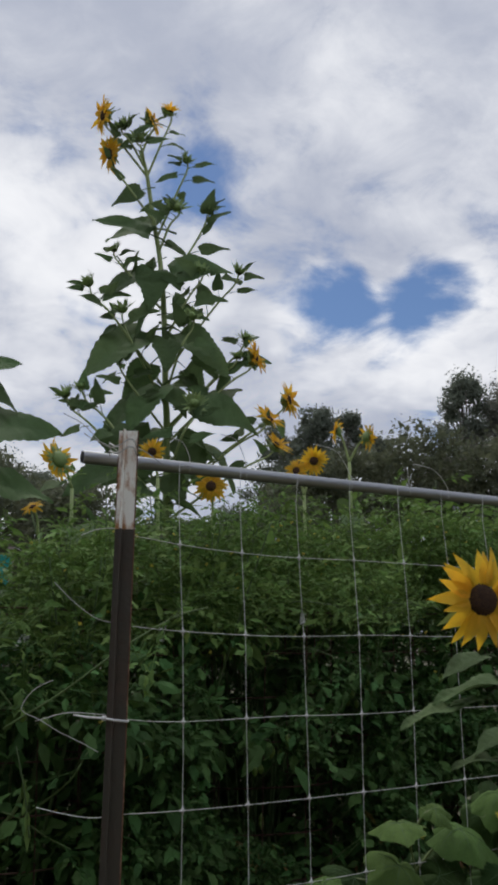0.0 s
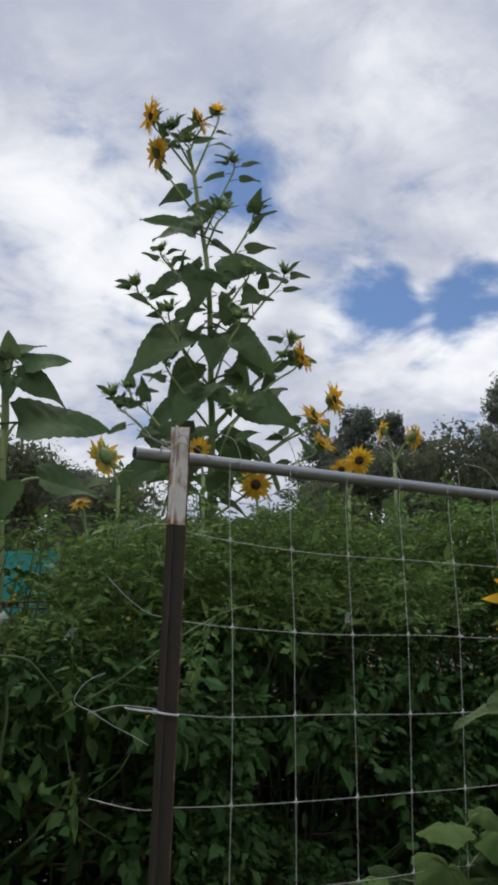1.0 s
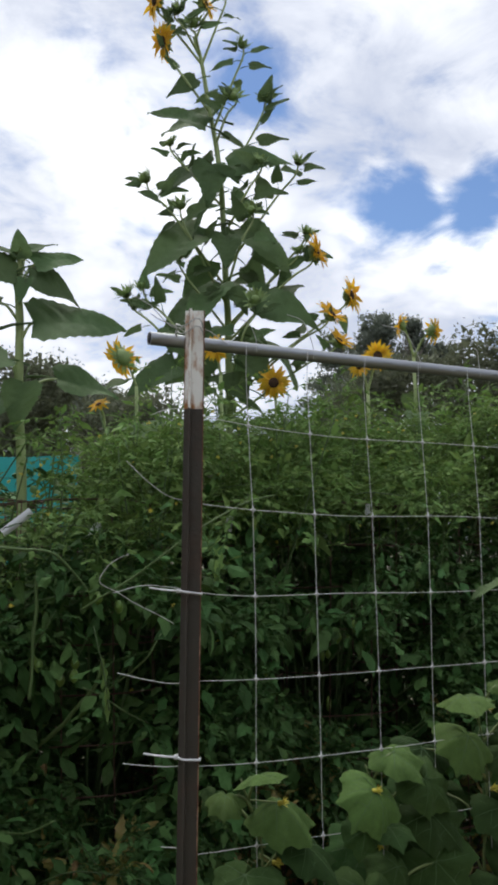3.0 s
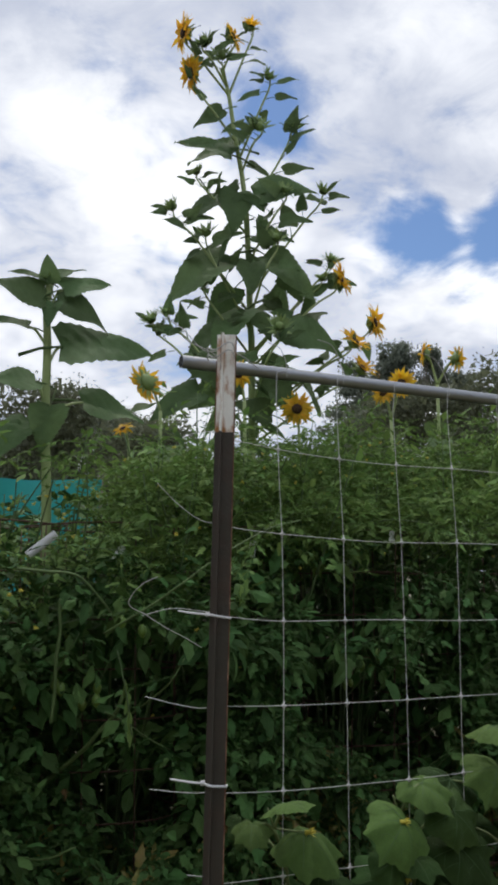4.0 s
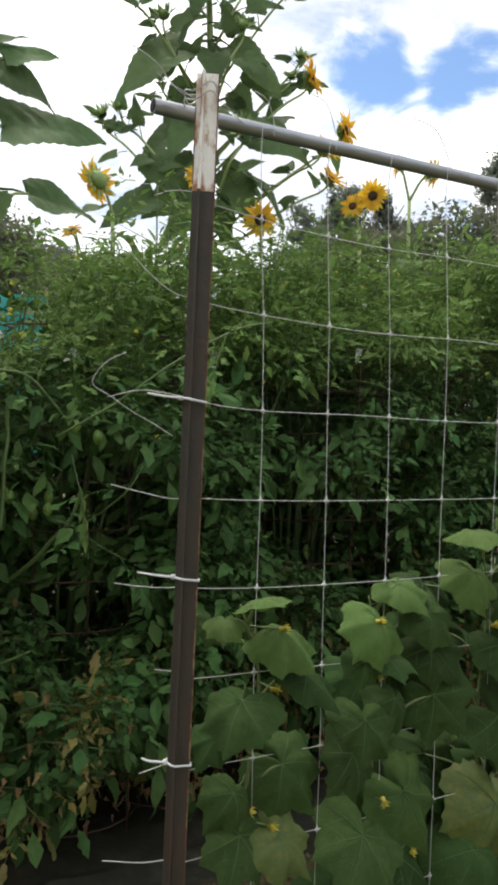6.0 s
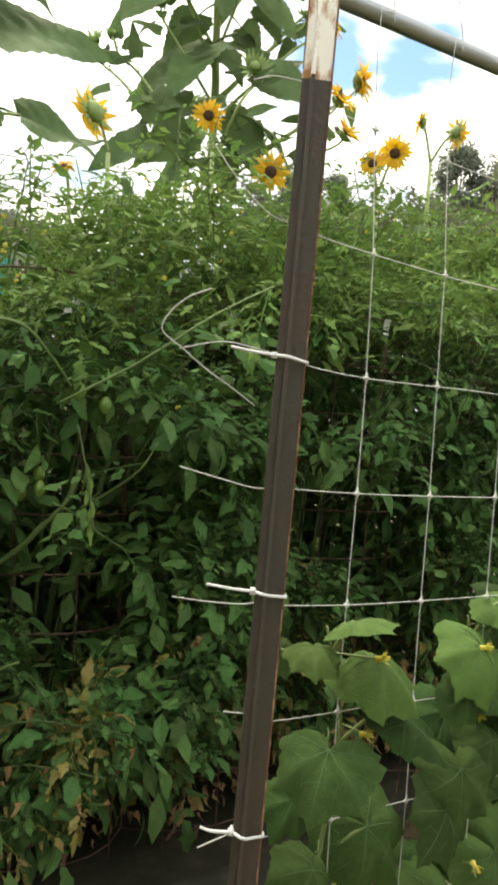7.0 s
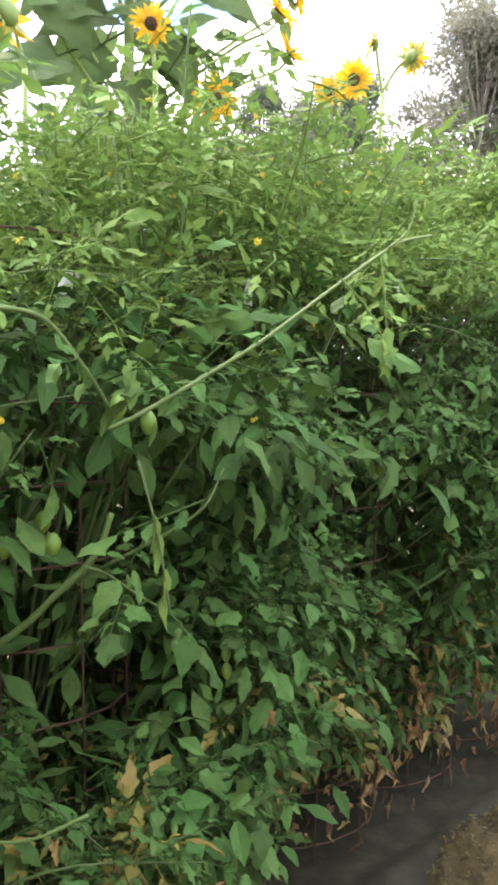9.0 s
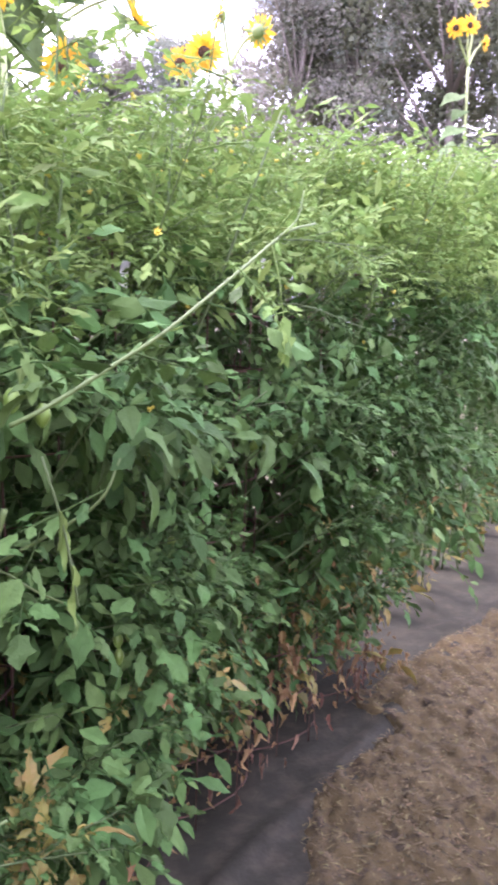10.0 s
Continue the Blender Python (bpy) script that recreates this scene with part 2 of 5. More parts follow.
def moved(g, m):
    a = np.array(m)
    return np.asarray(g[0]) @ a[:3, :3].T + a[:3, 3], g[1]


def thing(name, place, label, category, group="", kind=""):
    ob = new(name)
    ob.location = place
    ob.empty_display_size = 0.1
    return tagged(ob, label, category, group, kind)


def part(name, me, parent, label="", m=None, kind=""):
    """A mesh under a thing or a part, its vertices in world space, or laid by the world pose m."""
    ob = new(name, me)
    ob.parent = parent
    off = Vector((0, 0, 0))
    q = parent
    base = Matrix.Identity(4)
    while q:
        base = q.matrix_basis @ base
        q = q.parent
    ob.matrix_basis = base.inverted() @ (m if m is not None else Matrix.Identity(4))
    if label or kind:
        tagged(ob, label, kind=kind)
    return ob


def tube(points, radii, sides=6, cap=True):
    pts = [Vector(p) for p in points]
    if isinstance(radii, (int, float)):
        radii = [radii] * len(pts)
    v, t = [], []
    side = None
    for i, p in enumerate(pts):
        d = (pts[min(i + 1, len(pts) - 1)] - pts[max(i - 1, 0)]).normalized()
        if side is None:
            side = d.cross(Vector((0.31, 0.22, 0.93))).normalized()
        side = (side - d * side.dot(d)).normalized()
        up = d.cross(side)
        for k in range(sides):
            a = 2 * math.pi * k / sides
            v.append(p + (side * math.cos(a) + up * math.sin(a)) * radii[i])
    for i in range(len(pts) - 1):
        for k in range(sides):
            a, b = i * sides + k, i * sides + (k + 1) % sides
            t += [(a, b, b + sides), (a, b + sides, a + sides)]
    if cap:
        for i, flip in ((0, True), (len(pts) - 1, False)):
            c = len(v)
            v.append(pts[i])
            for k in range(sides):
                a, b = i * sides + k, i * sides + (k + 1) % sides
                t.append((c, b, a) if flip else (c, a, b))
    return np.array([tuple(p) for p in v]), np.array(t)


def curve_through(points, steps=6):
    """A smooth line through a few points."""
    p = [Vector(q) for q in points]
    p = [p[0] * 2 - p[1]] + p + [p[-1] * 2 - p[-2]]
    out = []
    for i in range(1, len(p) - 2):
        for k in range(steps):
            u = k / steps
            a, b, c, d = p[i - 1], p[i], p[i + 1], p[i + 2]
            out.append(0.5 * (2 * b + (c - a) * u + (2 * a - 5 * b + 4 * c - d) * u * u + (3 * b - a - 3 * c + d) * u ** 3))
    return out + [p[-2]]


def taper(n, a, b):
    return [a + (b - a) * i / max(n - 1, 1) for i in range(n)]


def box(x0, x1, y0, y1, z0, z1):
    v = [(x, y, z) for x in (x0, x1) for y in (y0, y1) for z in (z0, z1)]
    q = [(0, 1, 3, 2), (4, 6, 7, 5), (0, 4, 5, 1), (2, 3, 7, 6), (0, 2, 6, 4), (1, 5, 7, 3)]
    return np.array(v, float), np.array([x for a, b, c, d in q for x in ((a, b, c), (a, c, d))])


def flat_shade(me):
    me.polygons.foreach_set("use_smooth", np.zeros(len(me.polygons), bool))
    return me


def leaf_blade(length, width, k=8, peak=0.35, teeth=0.0, droop=0.2, fold=0.25, twist=0.0, wave=0.0, seed=0):
    """A leaf along +y from the origin, its upper face to +z: pointed, toothed, folded along its midrib."""
    r = np.random.default_rng(seed)
    v, t = [], []
    ph = r.uniform(0, 6.28)
    for i in range(k + 1):
        u = i / k
        w = math.sin(math.pi * u ** (math.log(0.5) / math.log(peak))) ** 0.8 if 0 < u < 1 else 0.0
        if u > peak:
            w *= 1 - 0.25 * (u - peak) / (1 - peak)
        w = max(w, 0.0) * width / 2 * (1 + teeth * (1 if i % 2 else -1)) * (1 + 0.12 * r.uniform(-1, 1))
        y, z = length * u * (1 - 0.12 * droop * u), -droop * length * u * u
        for side in (-1, 0, 1):
            x = side * w
            zz = z + fold * abs(x) + side * twist * u * w + wave * length * math.sin(ph + u * 9 + side * 1.3) * abs(side)
            v.append((x, y - abs(side) * w * 0.15 * (1 if u > 0.1 else -1), zz))
    for i in range(k):
        for c in (0, 1):
            a, b = i * 3 + c, i * 3 + c + 1
            t += [(a, b, b + 3), (a, b + 3, a + 3)]
    return np.array(v), np.array(t)


def aim(base, tip, up=(0, 0, 1), size=1.0):
    """The pose that lays a blade made along +y from base towards tip, upper face to up."""
    b, d = Vector(base), (Vector(tip) - Vector(base))
    y = d.normalized()
    x = y.cross(Vector(up))
    if x.length < 1e-4:
        x = y.cross(Vector((0.9, 0.3, 0.1)))
    x.normalize()
    z = x.cross(y)
    m = Matrix((x, y, z)).transposed().to_4x4()
    return Matrix.Translation(b) @ m @ Matrix.Diagonal((size, size, size, 1))

# ---- ground ----
def grid(name, s0, s1, n0, n1, step, height, mat):
    ns, nn = int((s1 - s0) / step) + 1, int((n1 - n0) / step) + 1
    v = [tuple(at(*(lambda s, n: (s, n, height(s, n)))(s0 + (s1 - s0) * i / (ns - 1), n0 + (n1 - n0) * j / (nn - 1)))) for i in range(ns) for j in range(nn)]
    t = []
    for i in range(ns - 1):
        for j in range(nn - 1):
            a = i * nn + j
            t += [(a, a + nn, a + nn + 1), (a, a + nn + 1, a + 1)]
    return new(name, fast_mesh(name, v, t, mat))


big = 900.0
gv = [(x * big, y * big, -0.03) for x in (-1, 1) for y in (-1, 1)]
ground = new("ground", fast_mesh("ground", gv, [(0, 2, 3), (0, 3, 1)], M_SOIL))
tagged(ground, "brown garden soil with thin grass reaching the horizon", "ground", kind="structure")


def nz(s, n, f, k=0.0):
    return noise.noise(Vector((s * f, n * f, k)))


def film_z(s, n):
    crease = 0.024 * max(0.0, 1 - abs(n - 2.10 - 0.06 * nz(s, 0, 1.6, 31)) / 0.04)
    return 0.008 + crease + 0.014 * nz(s, n, 3.0) + 0.008 * nz(s * 0.6, n, 9.0, 2) + 0.004 * nz(s, n, 22.0, 6) - (0.05 if n < 1.88 else 0)


film = grid("plastic_film", -2.5, 10.0, 1.78, 3.4, 0.03, film_z, M_FILM)
tagged(film, "black plastic mulch film, dusty and creased, under tomato row", "plastic film", kind="structure")


def mulch_edge(s):
    return float(np.interp(s, [1.5, 1.66, 1.94, 2.07, 2.33, 2.58, 2.64, 2.72, 3.17, 3.81, 4.02], [1.94, 1.97, 2.087, 2.12, 2.103, 2.07, 2.24, 2.29, 2.23, 2.115, 2.087])) + 0.03 * nz(s, 0, 3.2, 5) + 0.04 * nz(s, 0, 9.0, 9)


def mulch_z(s, n):
    d = mulch_edge(s) - n
    h = min(max(d / 0.05, 0), 1)
    return -0.022 + h * (0.050 + 0.024 * nz(s, n, 6.0) + 0.030 * nz(s, n, 17.0, 4) + 0.022 * nz(s, n, 38.0, 5))


mulch = grid("mulch", -1.5, 9.0, 0.2, 2.36, 0.022, mulch_z, M_MULCH)
tagged(mulch, "brown dried grass mulch spread on the garden path", "mulch", kind="structure")


def straw_bits():
    g = []
    for _ in range(30000):
        s = float(rng.uniform(0.6, 5.5)) if rng.random() < 0.8 else float(rng.uniform(-0.5, 8))
        n = float(rng.uniform(1.2, 2.36))
        if n > mulch_edge(s) + 0.02 * rng.random():
            continue
        a, l, w = rng.uniform(0, 6.28), rng.uniform(0.008, 0.03) * (2 if rng.random() < 0.06 else 1), rng.uniform(0.0012, 0.0045)
        z = mulch_z(s, n) + rng.uniform(0.0, 0.014)
        p = at(s, n, z)
        d = Vector((math.cos(a), math.sin(a), rng.uniform(-0.25, 0.35))) * l
        c = Vector((-math.sin(a), math.cos(a), rng.uniform(-0.4, 0.4))) * w
        g.append((np.array([tuple(p - d / 2 - c), tuple(p - d / 2 + c), tuple(p + d / 2)]), np.array([(0, 1, 2)])))
    return merge(g)


straw = new("straw_pieces", fast_mesh("straw_pieces", *straw_bits(), M_STRAW))
tagged(straw, "loose dry straw pieces lying on brown mulch", "straw", kind="stuff")

# ---- the fence: steel T-posts, a pipe rail and white netting ----
POST_S, POST_N, POST_TOP = 0.774, 1.164, 1.778


T_SECTION = ((-0.0175, -0.0018), (-0.0090, -0.0024), (-0.0086, -0.0175), (-0.0044, -0.0180), (-0.0038, -0.0024), (0.0165, -0.0018), (0.0178, 0.0), (0.0165, 0.0022), (-0.0165, 0.0022), (-0.0178, 0.0))


def extruded(section, z0, z1):
    k = len(section)
    v = [(x, y, z) for z in (z0, z1) for x, y in section]
    t = []
    for i in range(k):
        j = (i + 1) % k
        t += [(i, j, j + k), (i, j + k, i + k)]
    for o, flip in ((0, True), (k, False)):
        fan = [(o, o + 1, o + 5), (o + 1, o + 2, o + 4), (o + 2, o + 3, o + 4), (o + 1, o + 4, o + 5), (o, o + 5, o + 6), (o, o + 6, o + 7), (o, o + 7, o + 8), (o, o + 8, o + 9)]
        t += [(a, c, b) for a, b, c in fan] if flip else fan
    return np.array(v, float), np.array(t)


def post_at(s, n, z):
    """The post's axis: it leans a little along the fence and towards its near side."""
    return at(s + 0.0116 * (z - 1.3), n - 0.0133 * (z - 1.3), z)


def t_post(s, n, top):
    ob = thing("steel_fence_post", at(s, n, 0), "dark brown steel T-post with a rusty white painted top", "fence post", "fence posts")
    tilt = Vector((0, 0, 1)).rotation_difference(post_at(s, n, 1) - post_at(s, n, 0)).to_matrix().to_4x4()
    m = Matrix.Translation(post_at(s, n, 0)) @ tilt @ Matrix.Rotation(radians(6), 4, "Z")
    white = top - 0.181
    for name, z0, z1, mat, lab in (("shaft", -0.03, white, M_POST, ""), ("painted_top", white, top, M_RUSTW, "white painted top with rust streaks")):
        me = fast_mesh(name, *extruded(T_SECTION, z0, z1), mat)
        flat_shade(me)
        part(name, me, ob, lab, m)
    edge = fast_mesh("rusty_edge", *merge([box(0.0163, 0.0182, -0.0035, 0.0, 0.1, top - 0.001), box(-0.0182, -0.0166, -0.0030, 0.0, top - 0.17, top - 0.05), box(-0.0088, -0.0080, -0.0183, -0.0174, top - 0.07, top - 0.002)]), M_RUST)
    flat_shade(edge)
    part("rusty_edge", edge, ob, "reddish rusted edge", m)
    stud = fast_mesh("stud", *merge([box(-0.0120, -0.0040, 0.002, 0.0085, -0.006, 0.006), box(-0.0105, -0.0055, 0.0080, 0.0100, -0.003, 0.003)]), M_POST)
    for k in range(int((top - 0.25) / 0.053)):
        part("stud", stud, ob, "", m @ Matrix.Translation((0, 0.002, 0.2 + 0.053 * k)))
    return ob


t_post(POST_S, POST_N, POST_TOP)
t_post(3.2, POST_N, POST_TOP)

RAIL_N, RAIL_Z, RAIL_R = 1.2165, 1.733, 0.0122
rail = thing("pipe_rail", at(0.713, RAIL_N, RAIL_Z), "galvanised steel pipe rail lying along the fence top", "pipe rail")
rail_pts = [at(0.713 + 0.35 * i, RAIL_N, RAIL_Z) for i in range(9)]
part("pipe", fast_mesh("pipe", *tube(rail_pts, RAIL_R, 20, cap=False), M_PIPE), rail)
# a closed dark plug stands for the shaded bore
part("pipe_bore", fast_mesh("pipe_bore", *tube([rail_pts[0] + U * 0.0006, rail_pts[0] + U * 0.3], RAIL_R - 0.0016, 20), M_BORE_SHADE), rail, "dark plug for the shade inside the open pipe end")
ring_v, ring_t = [], []
for k in range(20):
    a = 2 * math.pi * k / 20
    for r in (RAIL_R, RAIL_R - 0.0016):
        ring_v.append(tuple(rail_pts[0] + N * math.cos(a) * r + Vector((0, 0, math.sin(a) * r))))
for k in range(20):
    a, b, c, d = 2 * k, 2 * k + 1, (2 * k + 2) % 40, (2 * k + 3) % 40
    ring_t += [(a, c, b), (b, c, d)]
part("pipe_rim", fast_mesh("pipe_rim", ring_v, ring_t, M_PIPE), rail)

NET_N, NET_S0, NET_DS = 1.186, 0.911, 0.1375
ROWS_Z = [1.590, 1.424, 1.265, 1.108, 0.963, 0.815, 0.665, 0.515, 0.365]


def net_n(s, z):
    return NET_N + 0.006 * nz(s, z, 3.0, 7) + (0.025 * max(0, (z - 1.42) / 0.3) if z > 1.42 else 0)


def net_s(k, z):
    return NET_S0 + NET_DS * k + 0.006 * nz(k * 3.1, z, 1.5, 3) + 0.012 * (1.1 - z) * (0.5 if k == 0 else 0.1)


def net_z(row, s):
    d = max(s - POST_S, 0)
    sag = (0.026, 0.018, 0.014, 0.008, 0.012, 0.006, 0, 0, 0)[row] * (1 - math.exp(-d / 0.12)) + 0.010 * (1 - math.exp(-d / 0.5))
    return ROWS_Z[row] + 0.008 - sag + 0.004 * nz(s, row, 4.0)


net = thing("garden_netting", at(POST_S, NET_N, 0.4), "white plastic trellis netting with square mesh tied to a post", "netting")
R_NET = 0.00075
for r in range(9):
    ss = [0.785 + (i * NET_DS / 3) for i in range(54)]
    part("cross_strand", fast_mesh("cross_strand", *tube([at(s, net_n(s, net_z(r, s)), net_z(r, s)) for s in ss], R_NET, 5), M_NET), net)
for k in range(17):
    zs = [RAIL_Z + 0.004] + [1.68, 1.63] + [z for row in range(9) for z in (net_z(row, NET_S0 + NET_DS * k), ROWS_Z[row] - 0.075)]
    pts = [at(net_s(k, z), net_n(net_s(k, z), z) if z < 1.72 else RAIL_N - RAIL_R, z) for z in zs]
    part("upright_strand", fast_mesh("upright_strand", *tube(pts, R_NET, 5), M_NET), net)
    kn = []
    for row in range(9):
        s = NET_S0 + NET_DS * k
        z = net_z(row, s)
        p = at(net_s(k, z), net_n(s, z) - 0.0006, z)
        kn.append(tube([p - U * 0.006, p - U * 0.002, p + U * 0.002, p + U * 0.006], [0.001, 0.0028, 0.0028, 0.001], 6))
        kn.append(tube([p - Vector((0, 0, 0.008)), p, p + Vector((0, 0, 0.008))], [0.001, 0.0026, 0.001], 6))
    part("knot_line", fast_mesh("knot_line", *merge(kn), M_NET), net, kind="stuff")


def strand(pts, r=R_NET * 1.1, taper_to=None):
    c = curve_through([at(*p) for p in pts], 6)
    return fast_mesh("loose_strand", *tube(c, taper(len(c), r, taper_to or r), 6), M_NET)


F = 1.186
for pts in (
    [(0.790, F, 1.272), (0.735, F, 1.281), (0.69, F + 0.002, 1.284), (0.645, F + 0.02, 1.272)],
    [(0.656, 1.2164, 1.273), (0.622, 1.206, 1.290), (0.626, 1.20, 1.310), (0.640, 1.185, 1.328), (0.658, 1.165, 1.339)],
    [(0.656, 1.2164, 1.273), (0.69, 1.218, 1.252), (0.73, 1.219, 1.232), (0.764, 1.219, 1.213)],
    [(0.790, F, 1.118), (0.745, 1.172, 1.116), (0.696, 1.170, 1.126), (0.65, 1.195, 1.138)],
    [(0.790, F, 0.980), (0.76, 1.20, 0.970), (0.72, 1.225, 0.970), (0.677, 1.239, 0.976)],
    [(0.790, F, 0.832), (0.764, F, 0.837), (0.728, F, 0.845)],
    [(0.790, F, 0.700), (0.75, F, 0.690), (0.705, F, 0.683)],
    [(0.790, F, 0.532), (0.72, F, 0.538), (0.648, F, 0.558)],
    [(0.790, F, 1.432), (0.744, F, 1.439), (0.70, F, 1.466), (0.661, F, 1.501)],
    [(0.790, F, 1.600), (0.771, F, 1.601), (0.735, F, 1.597), (0.706, F, 1.585)],
    [(0.785, F, 1.756), (0.745, F, 1.752), (0.70, F - 0.006, 1.785), (0.66, F - 0.01, 1.80)],
    [(0.79, F, 1.735), (0.755, F - 0.004, 1.75), (0.72, F - 0.006, 1.76), (0.70, F - 0.01, 1.768)],
    [(0.80, F, 1.757), (0.83, F + 0.01, 1.752), (0.88, F + 0.02, 1.732), (0.93, RAIL_N - 0.013, 1.736)],
):
    part("loose_strand", strand(pts), net)
for s, dz, ds in ((1.06, 0.07, -0.07), (1.33, 0.075, -0.11), (1.50, 0.05, -0.03), (1.62, 0.06, -0.12), (0.93, 0.05, -0.05)):
    part("loose_strand", strand([(s, RAIL_N - 0.013, RAIL_Z - 0.01), (s, RAIL_N - 0.010, RAIL_Z + 0.02), (s + ds * 0.4, RAIL_N - 0.02, RAIL_Z + dz * 0.9), (s + ds, RAIL_N - 0.03, RAIL_Z + dz)]), net)


def zip_tie(z, tail):
    ob = thing("zip_tie", at(POST_S, POST_N, z), "white plastic zip tie fastening netting round the dark post", "zip tie", "zip ties on the post")
    w = 0.0021
    m = Matrix.Translation(post_at(POST_S, POST_N, z)) @ Matrix.Rotation(radians(6), 4, "Z")
    loop = [m @ Vector(p) for p in ((-0.0205, -0.006, 0.003), (-0.010, -0.0195, 0.002), (-0.003, -0.0200, 0.001), (0.008, -0.012, -0.001), (0.0195, -0.004, -0.003), (0.0195, 0.005, -0.003), (0.0, 0.006, 0.0), (-0.0195, 0.005, 0.003), (-0.0205, -0.006, 0.003))]
    part("band", fast_mesh("band", *tube(loop, w, 6), M_TAG), ob)
    part("lock_head", fast_mesh("lock_head", *moved(box(-0.0035, 0.003, -0.0035, 0.003, -0.0036, 0.0036), m @ Matrix.Translation((-0.0205, -0.008, 0.003))), M_TAG), ob)
    c = curve_through([m @ Vector((-0.0205, -0.009, 0.003)), m @ Vector((-0.045, -0.011, 0.005)), m @ Vector((-0.0205 - tail, -0.010, 0.009))], 5)
    part("tail", fast_mesh("tail", *tube(c, taper(len(c), 0.0022, 0.0017), 6), M_TAG), ob)


zip_tie(1.271, 0.052)
zip_tie(0.990, 0.056)
zip_tie(0.695, 0.038)
for z in (1.752, 1.738):
    loop = [at(POST_S + 0.022 * math.cos(a), POST_N + 0.008 + 0.038 * math.sin(a), z + 0.006 * math.sin(3 * a)) for a in [2 * math.pi * i / 18 for i in range(19)]]
    part("loose_strand", fast_mesh("loose_strand", *tube(loop, 0.0012, 5), M_NET), net, "white twine wrapped round post and rail")

# ---- far trees ----
def tree(az, dist, height, spread, mat, label, seed, leaves=3800, gappy=0.0):
    r = np.random.default_rng(seed)
    a = radians(az)
    foot = Vector((0.2 + dist * math.sin(a), dist * math.cos(a), -0.03))
    ob = thing("tree", foot, label, "tree", "trees behind the garden")
    wood = []
    trunk = curve_through([foot, foot + Vector((r.normal(0, 0.2), 0, height * 0.3)), foot + Vector((r.normal(0, 0.4), r.normal(0, 0.3), height * 0.62)), foot + Vector((r.normal(0, 0.5), r.normal(0, 0.3), height * 0.92))], 5)
    part("trunk", fast_mesh("trunk", *tube(trunk, taper(len(trunk), 0.018 * height, 0.02), 7), M_BARK), ob)
    clumps = []
    for i in range(90):
        u = r.uniform(0.10, 1.0) if i > 22 else r.uniform(0.75, 1.0)
        ang = r.uniform(0, 6.28)
        w = spread * (0.55 + 0.6 * math.sin(min(u * 1.05, 1) * math.pi) ** 0.7) * math.sqrt(r.uniform(0.1, 1.0))
        if u > 0.8:
            w *= 0.7
        c = foot + Vector((math.cos(ang) * w, math.sin(ang) * w, height * u * 0.97))
        clumps.append((c, r.uniform(0.30, 0.62) * spread / 2.6))
        k = min(int(u * 0.75 * len(trunk)), len(trunk) - 1)
        if i % 2 == 0:
            b = trunk[k]
            limb = [b, b.lerp(c, 0.5) + Vector((0, 0, -0.1)), c]
            wood.append(tube(limb, [0.0045 * height, 0.003 * height, 0.006], 5))
    for w in wood:
        part("limb", fast_mesh("limb", *w, M_BARK), ob)
    per = leaves // len(clumps)
    vs, ts = [], []
    k = 0
    for c, rad in clumps:
        p = np.array(c) + np.clip(r.normal(0, 1, (per, 3)), -1.4, 1.4) * np.array([rad, rad, rad * 0.75])
        d, e = r.normal(0, 1, (per, 3)), r.normal(0, 1, (per, 3))
        d /= np.linalg.norm(d, axis=1)[:, None]
        e = np.cross(d, e)
        e /= np.linalg.norm(e, axis=1)[:, None]
        l = r.uniform(0.036, 0.070, (per, 1)) * dist / 28
        core = per // 3
        l[:core] *= 1.8
        p[:core] = np.array(c) + (p[:core] - np.array(c)) * 0.62
        # a few loose twigs stand out of each clump
        p[-per // 8:] += np.array([0, 0, 1]) * r.uniform(0, rad, (len(p[-per // 8:]), 1))
        vs.append(np.stack([p - d * l, p + d * l * 0.8 + e * l * 0.5, p + d * l * 0.4 - e * l * 0.6], 1).reshape(-1, 3))
        ts.append((np.arange(per) * 3 + k)[:, None] + [0, 1, 2])
        k += per * 3
    v = np.concatenate(vs)
    v[:, 2] = np.maximum(v[:, 2], 0.05)
    part("crown", fast_mesh("crown", v, np.concatenate(ts), mat), ob, kind="stuff")


